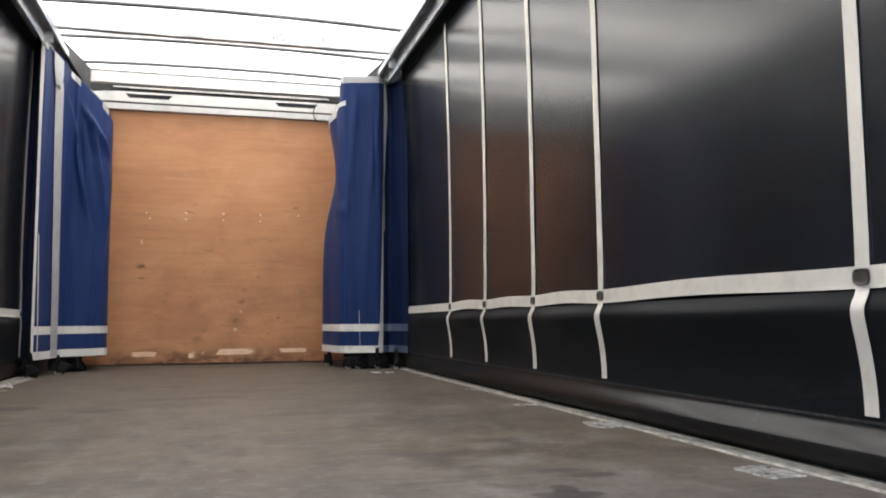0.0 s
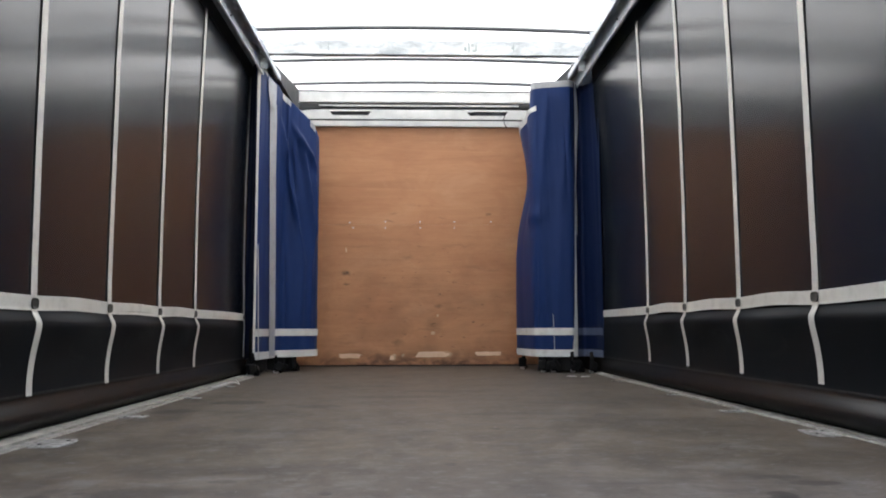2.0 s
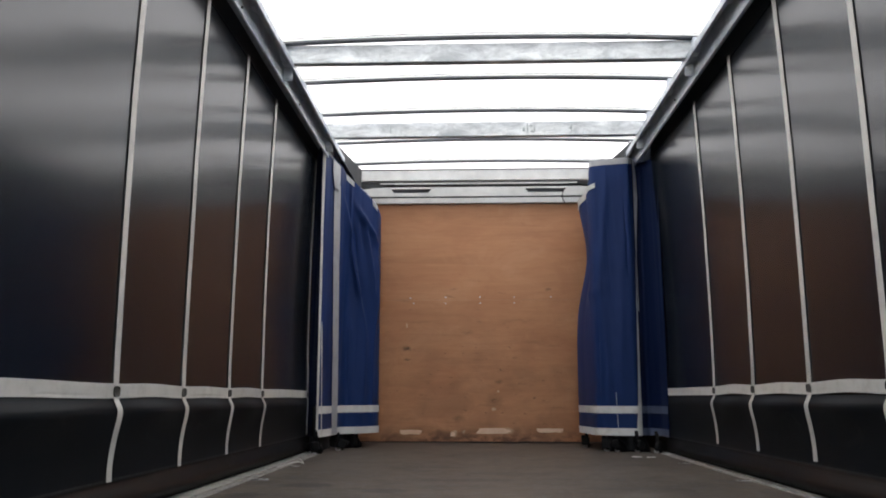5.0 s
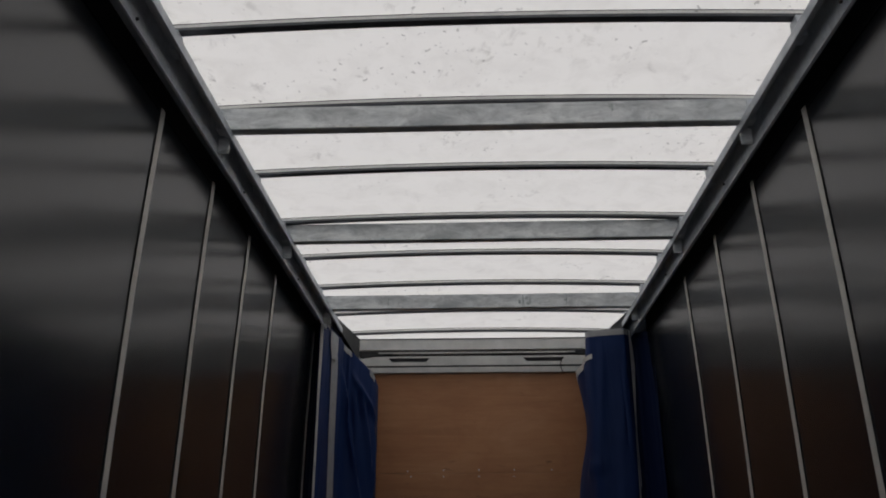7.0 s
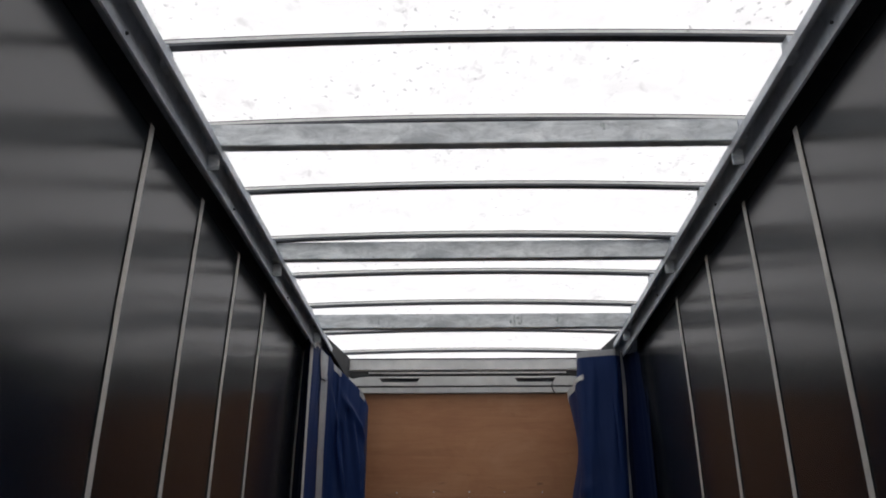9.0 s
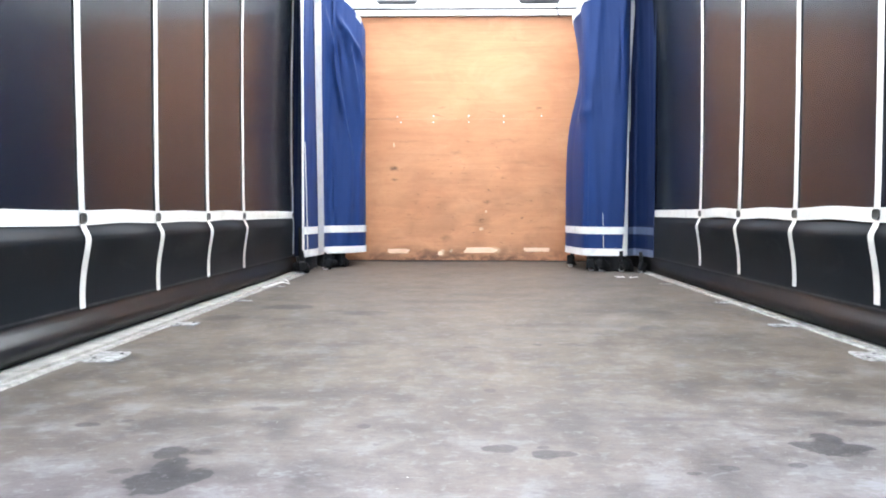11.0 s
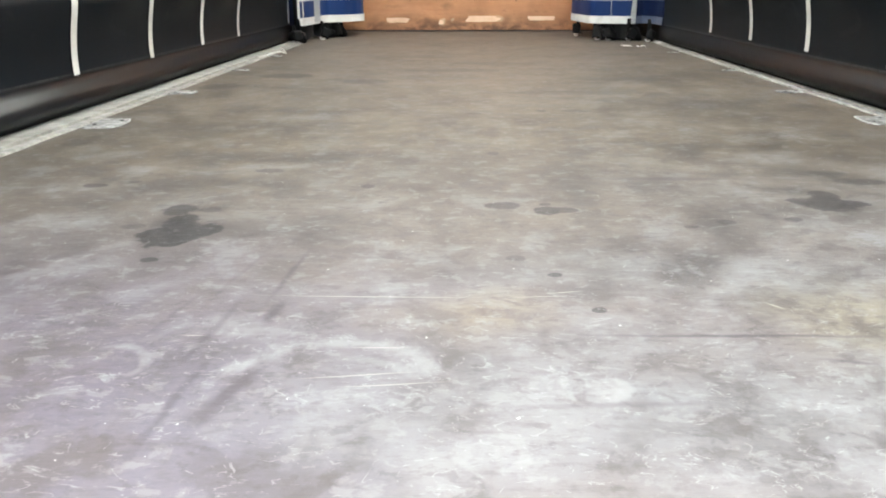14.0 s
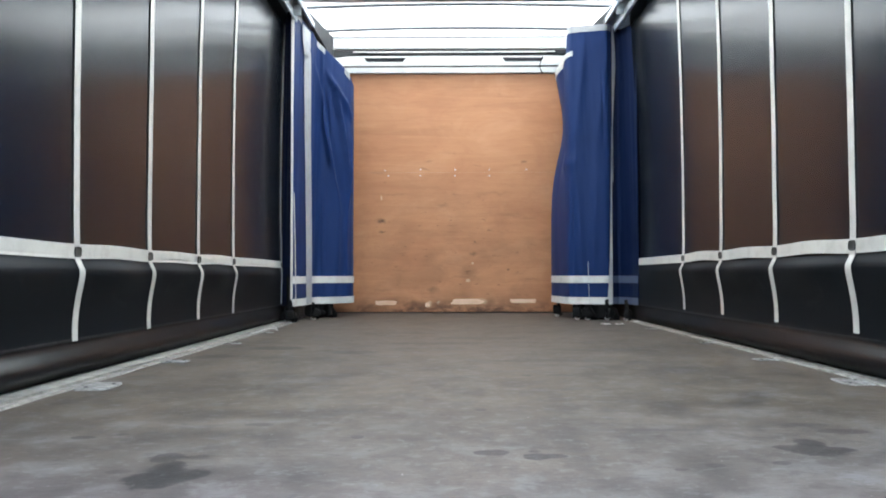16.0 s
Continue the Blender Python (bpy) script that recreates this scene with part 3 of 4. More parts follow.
def worn_floor():
    xs = np.linspace(-1.28, 1.32, 330)
    ys = np.concatenate((np.linspace(REAR, 1.20, 16)[:-1], np.linspace(1.20, 2.60, 340)[:-1], np.linspace(2.60, FRONT + 0.05, 200)))
    x, y = (a.ravel() for a in np.meshgrid(xs, ys))
    nx, ny = len(xs), len(ys)
    k = (np.arange(ny - 1)[:, None] * nx + np.arange(nx - 1)).ravel()
    faces = np.stack((k, k + 1, k + 1 + nx, k + nx), 1)
    me = bpy.data.meshes.new("floor")
    me.from_pydata(np.stack((x, y, 0 * x), 1).tolist(), [], faces.tolist())
    me.materials.append(FLOOR)

    def carry(name, level, depth):
        for key, values in ((name + "_level", level), (name + "_depth", depth)):
            me.attributes.new(key, "FLOAT", "POINT").data.foreach_set("value", values.astype(np.float32))

    def spots(*lists):
        level, depth = np.full(len(x), -3.0), np.zeros(len(x))
        for cx, cy, rx, ry, turn, deep in (row for rows in lists for row in rows):
            c, si = math.cos(radians(turn)), math.sin(radians(turn))
            p, q = (c * (x - cx) + si * (y - cy)) / rx, (c * (y - cy) - si * (x - cx)) / ry
            here = 1.0 - np.hypot(p, q)
            depth = np.where(here > level, deep, depth)
            level = np.maximum(level, here)
        return level, depth
    carry("stain", *spots(WET_REAR, WET_MIDDLE, WET_FRONT))
    carry("scuff", *spots(SCUFF_REAR, SCUFF_MIDDLE))
    level, depth = np.full(len(x), -3.0), np.zeros(len(x))
    for cx, cy, r, wide, low, deep in SWEEPS:
        here = np.minimum(1.0 - np.abs(np.hypot(x - cx, y - cy) / r - 1.0) / wide, (y - low) / (0.4 * r))
        depth = np.where(here > level, deep, depth)
        level = np.maximum(level, here)
    carry("sweep", level, depth)
    return new("floor", me)


floor = tagged(worn_floor(), "scuffed grey plywood load floor with dark stains", "floor", kind="structure")
part("floor_core", solid(-1.28, 1.32, REAR, FRONT + 0.05, -0.06, -0.002), FLOOR_EDGE, floor, "plywood thickness under the worn face")


# ---- side curtains ----
PROFILE = [(-0.02, -0.03), (0.0, -0.016), (0.018, 0.016), (0.034, 0.033), (0.05, 0.038), (0.065, 0.034), (0.08, 0.024), (0.094, 0.011),
           (0.107, 0.000), (0.121, -0.004), (0.17, -0.005), (0.22, -0.002), (0.267, 0.004), (0.30, 0.010), (0.330, 0.0150), (0.347, 0.0170), (0.360, 0.0145),
           (0.372, 0.007), (0.385, -0.001), (0.40, -0.003), (0.43, -0.003), (0.5, -0.005), (0.9, -0.006), (1.4, -0.003), (1.8, 0.007), (2.1, 0.017), (2.30, 0.020)]
WALL = 1.245


NODES = {-1: (3.235, 3.866, 4.493, 5.114, 6.36), 1: (2.084, 3.292, 3.93, 4.591, 5.23)}      # where the straps cross the webbing


def slack(side, y):
    """0 at a strap, 1 half-way between two."""
    ys = (NODES[side][0] - 1.2,) + NODES[side]
    for a, b in zip(ys, ys[1:]):
        if a <= y <= b:
            return math.sin(math.pi * (y - a) / (b - a)) ** 2
    return 0.0


def curtain_point(side, y, z, lift=0.0):
    """A point on the inner face of a side curtain; side -1 or 1. lift: metres proud of it."""
    drop = 0.012 if side < 0 else 0.0
    zz = z + drop * min(1.0, max(0.0, z / 0.3))
    u = sum(lerp(PROFILE, zz + d) for d in (-0.011, -0.005, 0.0, 0.005, 0.011)) / 5
    if 0.23 < z < 0.39:      # the pocket under the webbing hangs fuller between the straps
        u *= 1.0 + 0.9 * slack(side, y)
    if z < 0.6:
        u = u * min(1.0, max(0.0, (6.45 - y) / 0.5))
    soft = min(1.0, max(0.0, (z - 0.45) / 0.5))
    u += soft * (0.003 * math.sin(y * 2.1 + side) + 0.0022 * noise.noise((y * 0.9, z * 0.8, 3.0 * side)))
    if z < 0.39:
        u += 0.003 * noise.noise((y * 1.7, z * 3.0, 5.0 + side))
    return Vector((side * (WALL - u - lift), y, z))


def ribbon(side, y_low, y_high, z_low, z_high, wide, lift, steps):
    def f(u, v):
        z = z_low + (z_high - z_low) * u
        y = y_low + (y_high - y_low) * u + (v - 0.5) * wide
        return curtain_point(side, y, z, lift)
    return grid(bmesh.new(), steps, 2, f)


def side_curtain(side, straps, y_end):
    curtain = empty("side_curtain", "glossy black side curtain with white webbing straps, closed along the body", "curtain",
                    "side curtains", at=(side * WALL, 3.2, 0))
    back = Matrix.Translation((-side * WALL, -3.2, 0))
    zs = sorted(set([0.115] + [z for z, _ in PROFILE] + [0.01 + 0.0095 * k for k in range(41)] + [0.55 + 0.125 * k for k in range(15)]))
    ny = 110

    def add(name, bmx, material, label="", inward=0):
        bmx.transform(back)
        ob = part(name, bmx, material, curtain, label, smooth=not inward, recalc=False)
        if inward:
            thicken(ob, 0.0015, inward)
        return ob

    def rows(zs):
        return grid(bmesh.new(), ny, len(zs) - 1, lambda u, v: curtain_point(side, REAR + (y_end - REAR) * u, zs[round(v * (len(zs) - 1))]))
    add("panel", rows([z for z in zs if z >= 0.395]), BLACK, "glossy black coated cloth panel")
    add("lower_panel", rows([z for z in zs if 0.114 <= z <= 0.395]), LOWER, "dull black lower panel")
    add("bottom_roll", rows([z for z in zs if z <= 0.1151]), HEM_BLACK, "rounded black roll along the foot")
    # horizontal webbing, slightly uneven in height
    bm = bmesh.new()
    y0 = REAR

    def band(u, v):
        y = y0 + (y_end - y0) * u
        z = (0.378 if side < 0 else 0.393) + 0.047 * v + (0.007 if side > 0 else 0.004) * slack(side, y) + 0.003 * noise.noise((y * 1.3, 2.0, side))
        return curtain_point(side, y, z, 0.003)
    grid(bm, 160, 6, band)
    add("band", bm, TAPE, "white horizontal webbing band", side)
    bm = bmesh.new()
    grid(bm, 90, 3, lambda u, v: curtain_point(side, y0 + (y_end - y0) * u, 2.085 + 0.2 * v, 0.004))
    add("top_band", bm, TOP_BAND, "black band above the strap ends")
    bm = bmesh.new()
    grid(bm, 90, 1, lambda u, v: curtain_point(side, y0 + (y_end - y0) * u, 0.119 + 0.006 * v, 0.0025))
    add("seam", bm, SEAM, "welded seam above the bottom roll")
    for y_top, y_node, y_foot, z_foot in straps:
        add("strap", ribbon(side, y_node, y_top, 0.42, 2.10, 0.039, 0.0052, 40), TAPE, "", -side)
        add("strap_tail", ribbon(side, y_foot, y_node, z_foot, 0.395 if side < 0 else 0.405, 0.037, 0.0060, 44), TAPE, "", -side)
        c = curtain_point(side, y_node, 0.400 if side < 0 else 0.4175, 0.0105)
        bm = bmesh.new()
        ring = [(0.022 * math.copysign(abs(math.cos(a)) ** 0.6, math.cos(a)), 0.0165 * math.copysign(abs(math.sin(a)) ** 0.6, math.sin(a)))
                for a in [k * math.pi / 10 for k in range(20)]]
        outer = [bm.verts.new(c + Vector((0, p, q))) for p, q in ring]
        inner = [bm.verts.new(c + Vector((side * 0.0012, 0.62 * p, 0.62 * q))) for p, q in ring]
        rim = [bm.verts.new(c + Vector((side * 0.0035, 1.06 * p, 1.06 * q))) for p, q in ring]
        for k in range(20):
            bm.faces.new((outer[k], outer[(k + 1) % 20], inner[(k + 1) % 20], inner[k]))
            bm.faces.new((outer[k], outer[(k + 1) % 20], rim[(k + 1) % 20], rim[k]))
        bm.faces.new(inner)
        add("eyelet", bm, EYELET, "dark metal eyelet")
    return curtain


side_curtain(-1, [(3.226, 3.235, 3.233, 0.117), (3.862, 3.866, 3.863, 0.116), (4.502, 4.493, 4.50, 0.119),
                                 (5.124, 5.114, 5.114, 0.12), (6.37, 6.36, 6.36, 0.13)], 6.42)
side_curtain(1, [(2.095, 2.084, 2.08, 0.134), (3.30, 3.292, 3.282, 0.135), (3.945, 3.93, 3.922, 0.135),
                                 (4.59, 4.591, 4.58, 0.134), (5.25, 5.23, 5.225, 0.132)], 6.42)

# outer closing boards behind the blue curtains, to the front corners
for side, name in ((-1, "wall_west"), (1, "wall_east")):
    tagged(part(name, solid(min(side * 1.275, side * 1.30), max(side * 1.275, side * 1.30), REAR, FRONT + 0.05, -0.06, 2.42), HEM_BLACK),
           "black outer side of the load space", "wall", kind="structure")


# ---- floor edge trims and lashing plates ----
def edge_trim(side, inner, outer):
    trim = empty("floor_trim", "scuffed pale metal strip along the floor edge", "trim", "floor edge strips", "structure",
                 at=(side * (inner + outer) / 2, 3.2, 0))
    o = Matrix.Translation((-side * (inner + outer) / 2, -3.2, 0))
    mid = inner + 0.028
    for a, b, z, name in ((inner, mid - 0.002, 0.005, "inner_strip"), (mid, outer, 0.011, "rail_top")):
        bm = bmesh.new()
        rows, n = [], 130
        for i in range(n + 1):
            y = REAR + (6.42 - REAR) * i / n
            w = 0.004 * noise.noise((y * 7, 1.0, side * 3.0)) + 0.003 * noise.noise((y * 23, 4.0, side))
            x0 = side * (a + (w if name == "inner_strip" else 0))
            x1 = side * b
            rows.append([bm.verts.new((x0, y, 0.0)), bm.verts.new((x0 + side * 0.003, y, z)), bm.verts.new((x1, y, z)), bm.verts.new((x1, y, 0.0))])
        for r, s in zip(rows, rows[1:]):
            for k in range(3):
                bm.faces.new((r[k], r[k + 1], s[k + 1], s[k]))
        bm.transform(o)
        part(name, bm, STRIP if name == "inner_strip" else STRIP_DULL, trim)


edge_trim(-1, 1.13, 1.262)
edge_trim(1, 1.195, 1.285)


def lashing_plate(x, y, half_x, half_y, turn, seed):
    plate = empty("lashing_plate", "scraped bare metal lashing plate let into the floor", "plate", "lashing plates", at=(x, y, 0))
    rng = random.Random(seed)
    bm = bmesh.new()
    outline = []
    for k in range(28):
        a = 2 * math.pi * k / 28
        r = 1.0 / max(abs(math.cos(a)), abs(math.sin(a))) ** 0.95 * (0.86 + 0.18 * rng.random())
        p, q = half_x * r * math.cos(a), half_y * r * math.sin(a)
        outline.append((p * math.cos(turn) - q * math.sin(turn), p * math.sin(turn) + q * math.cos(turn)))
    low = [bm.verts.new((p, q, 0.0005)) for p, q in outline]
    top = [bm.verts.new((0.96 * p, 0.96 * q, 0.004)) for p, q in outline]
    bm.faces.new(top)
    for k in range(28):
        bm.faces.new((low[k], low[(k + 1) % 28], top[(k + 1) % 28], top[k]))
    part("plate", bm, PLATE, plate)
    for k in (-1, 1):
        bm = bmesh.new()
        bmesh.ops.create_cone(bm, cap_ends=True, segments=12, radius1=0.006, radius2=0.005, depth=0.002,
                              matrix=Matrix.Translation((0.5 * half_x * k, 0.45 * half_y * k, 0.0048)))
        part("bolt_head", bm, DARK, plate, "dark bolt head")


for k, (x, y, half_x, half_y, turn) in enumerate((
        (-1.075, 3.025, 0.050, 0.082, 0.05), (-1.088, 3.722, 0.050, 0.042, 0.1), (-1.09, 4.53, 0.040, 0.022, 0.2), (-1.09, 5.28, 0.030, 0.035, 0.0),
        (1.125, 2.255, 0.050, 0.070, 0.1), (1.150, 3.115, 0.048, 0.075, -0.1), (1.145, 3.775, 0.048, 0.030, 0.0), (1.16, 4.55, 0.040, 0.024, 0.1),
        (1.14, 5.56, 0.035, 0.025, 0.0))):
    lashing_plate(x, y, half_x, half_y, turn, k)


# ---- roof: rails, bows, cross beams and cloth ----
def roof_rail(side):
    rail = empty("roof_rail", "dull aluminium roof rail with an open channel below", "rail", "roof rails", "structure", at=(side * 1.13, 3.9, 2.2))
    o = Matrix.Translation((-side * 1.13, -3.9, -2.2))
    inset = 0.010 if side > 0 else 0.0
    outline = [(1.068, 2.168), (1.080, 2.165), (1.084, 2.200), (1.096, 2.228), (1.130, 2.228), (1.134, 2.108), (1.142, 2.105), (1.146, 2.228), (1.2, 2.23),
               (1.222, 2.19), (1.222, 2.36), (1.212, 2.36), (1.208, 2.245), (1.092, 2.245), (1.068, 2.206)]
    outline = [(x + (inset if x < 1.15 else 0.0), z) for x, z in outline]
    bm = prism(bmesh.new(), [(side * x, z) for x, z in outline], REAR, FRONT - 0.02)
    bm.transform(o)
    part("channel", bm, RAIL, rail)
    for y in BEAM_Y:
        bm = solid(min(side * 1.082, side * 1.131), max(side * 1.082, side * 1.131), y - 0.008, y - 0.002, 2.112, 2.185)
        bm.transform(o)
        part("splice_plate", bm, STEEL, rail)
        for dy in (0.42,):
            bm = bmesh.new()
            bmesh.ops.create_cone(bm, cap_ends=True, segments=10, radius1=0.007, radius2=0.005, depth=0.008,
                                  matrix=Matrix.Translation((side * 1.129, y + dy, 2.132)) @ Matrix.Rotation(math.pi / 2, 4, "Y"))
            bm.transform(o)
            part("rivet", bm, DARK, rail)


BEAM_Y = (0.97, 2.29, 3.615, 4.88, 6.22)
for side in (-1, 1):
    roof_rail(side)


def arch(x, rise=0.024):
    return rise * (1 - (x / 1.16) ** 2)


def roof_bow(y, low=2.292):
    """A thin arched flat bar in a cloth sleeve under the roof cloth."""
    bow = empty("roof_bow", "thin grey arched metal roof bow across the body", "roof bow", "roof bows", at=(0, y, low))
    n = 28
    bm = bmesh.new()
    sect = [(-0.0185, 0.0015), (-0.017, 0.0), (0.016, 0.0), (0.0175, 0.0015), (0.0175, 0.013), (-0.0185, 0.013)]
    rows = []
    for i in range(n + 1):
        x = -1.17 + 2.34 * i / n
        rows.append([bm.verts.new((x, p, q + arch(x))) for p, q in sect])
    for r, s in zip(rows, rows[1:]):
        for k in range(6):
            bm.faces.new((r[k], r[(k + 1) % 6], s[(k + 1) % 6], s[k]))
    bm.faces.new(rows[0]), bm.faces.new(rows[-1])
    part("bar", bm, BOW, bow)
    bm = bmesh.new()
    grid(bm, 28, 2, lambda u, v: (-1.17 + 2.34 * u, -0.0180, 0.0132 + 0.0125 * v + arch(-1.17 + 2.34 * u)))
    part("sleeve", bm, SLEEVE, bow, "pale cloth sleeve that hangs the bow", smooth=True)
    bm = bmesh.new()
    grid(bm, 28, 1, lambda u, v: (-1.17 + 2.34 * u, -0.0188, 0.0257 + 0.004 * v + arch(-1.17 + 2.34 * u)))
    part("sleeve_top_line", bm, GUSSET, bow, "thin dark line along the sleeve's top")
    for side in (-1, 1):
        part("end_bracket", solid(side * 1.14 - 0.03, side * 1.14 + 0.03, -0.03, 0.03, -0.088, 0.002, bevel=0.003), RAIL, bow)


for y in (0.62, 1.23, 1.83, 2.42, 3.017, 3.585, 4.20, 4.81, 5.39, 5.983, 6.63, 7.213):
    roof_bow(y)


def fleck(x, wide, low, high):
    """A thin ragged smear on a beam's face."""
    rng = random.Random(int(9000 * (x + 2 * low)))
    bm, n, ring = bmesh.new(), 18, []
    for k in range(n):
        a = 2 * math.pi * k / n
        r = (0.7 + 0.5 * rng.random()) / max(abs(math.cos(a)), abs(math.sin(a))) ** 0.4
        ring.append((x + wide / 2 * r * math.cos(a), (low + high) / 2 + (high - low) / 2 * r * math.sin(a)))
    front, back = ([bm.verts.new((p, d, q)) for p, q in ring] for d in (-0.0508, -0.0495))
    bm.faces.new(front)
    for k in range(n):
        bm.faces.new((front[k], front[(k + 1) % n], back[(k + 1) % n], back[k]))
    return bm


def cross_beam(y, marks=()):
    """Deep galvanised beam whose lower back edge lies at y."""
    beam = empty("cross_beam", "deep galvanised steel cross beam with whitish corrosion streaks", "beam", "roof cross beams", at=(0, y, 2.194 if 4 < y < 5 else 2.202))
    outline = [(-0.050, 0.004), (-0.046, 0.0), (-0.002, 0.0), (0.0, 0.004), (0.0, 0.104), (-0.050, 0.104)]
    bm = bmesh.new()
    a = [bm.verts.new((-1.2, p, q)) for p, q in outline]
    b = [bm.verts.new((1.2, p, q)) for p, q in outline]
    for k in range(6):
        bm.faces.new((a[k], a[(k + 1) % 6], b[(k + 1) % 6], b[k]))
    bm.faces.new(a), bm.faces.new(b)
    part("web", bm, STEEL, beam)
    for side in (-1, 1):
        part("end_plate", solid(side * 1.16 - 0.008, side * 1.16 + 0.008, -0.055, 0.012, 0.0, 0.11, bevel=0.002), RAIL, beam)
    for x, wide, low, high in marks:
        part("dirt_mark", fleck(x, wide, low, high), SMUDGE, beam, "smudged remains of old marking")
    return beam


MARKS = ((0.285, 0.02, 0.03, 0.06), (0.31, 0.012, 0.02, 0.09), (0.335, 0.025, 0.06, 0.08), (0.345, 0.03, 0.022, 0.04), (0.36, 0.010, 0.03, 0.085),
         (0.62, 0.008, 0.015, 0.095), (0.612, 0.02, 0.045, 0.06), (-0.66, 0.006, 0.02, 0.09))
for y in BEAM_Y:
    cross_beam(y, MARKS if y > 6 else ((0.55, 0.012, 0.055, 0.085), (0.545, 0.02, 0.07, 0.09)) if 3 < y < 4 else ())

bm = bmesh.new()
grid(bm, 30, 50, lambda u, v: (-1.215 + 2.43 * u, REAR + (7.775 - REAR) * v, 2.3245 + arch(-1.215 + 2.43 * u)
                               + 0.004 * noise.noise((2.43 * u * 3, v * 20, 1.0)) + 0.004))
tagged(part("ceiling", bm, ROOF, smooth=True), "translucent white roof cloth glowing with daylight, flecked with dirt", "ceiling", kind="structure")

# ---- bulkhead ----
bulk = empty("wall_front", "orange-brown plywood bulkhead, scuffed at the foot", "wall", kind="structure", at=(0, FRONT, 0))
BK = Matrix.Translation((0, -FRONT, 0))
for z0, z1 in ((0.010, 1.2195), (1.2205, 2.10)):
    bm = solid(-1.27, 1.27, FRONT, FRONT + 0.022, z0, z1, bevel=0.0015)
    bm.transform(BK)
    part("plywood_panel", bm, PLY, bulk)
bm = solid(-1.3, 1.3, FRONT + 0.024, FRONT + 0.06, -0.06, 2.42)
bm.transform(BK)
part("backing", bm, DARK, bulk)
for x, z in ((-0.63, 1.238), (-0.32, 1.245), (-0.32, 1.192), (-0.018, 1.247), (-0.018, 1.192), (0.28, 1.245), (-0.02, 1.243),
             (-0.60, 1.192), (0.60, 1.245), (0.28, 1.192)):
    bm = bmesh.new()
    bmesh.ops.create_cone(bm, cap_ends=True, segments=10, radius1=0.0065, radius2=0.005, depth=0.004,
                          matrix=Matrix.Translation((x, -0.002, z)) @ Matrix.Rotation(math.pi / 2, 4, "X"))
    part("screw", bm, CHROME, bulk, "bright screw head")


def torn_patch(x, z, wide, high, seed):
    rng = random.Random(seed)
    bm, n = bmesh.new(), 26
    ring = []
    for k in range(n):
        a = 2 * math.pi * k / n
        c, s = math.cos(a), math.sin(a)
        r = 1 / max(abs(c), abs(s)) ** 0.75
        j = 0.86 + 0.24 * rng.random()
        ring.append((x + wide / 2 * r * c * j, z + high / 2 * r * s * j))
    a = [bm.verts.new((p, -0.002, q)) for p, q in ring]
    b = [bm.verts.new((p, 0.001, q)) for p, q in ring]
    bm.faces.new(a)
    for k in range(n):
        bm.faces.new((a[k], a[(k + 1) % n], b[(k + 1) % n], b[k]))
    part("torn_patch", bm, PLY_EDGE, bulk, "pale torn patch of veneer")


torn_patch(-0.62, 0.088, 0.19, 0.040, 1)
torn_patch(0.085, 0.097, 0.27, 0.050, 2)
torn_patch(0.57, 0.103, 0.23, 0.036, 3)
torn_patch(-0.26, 0.070, 0.04, 0.034, 4)


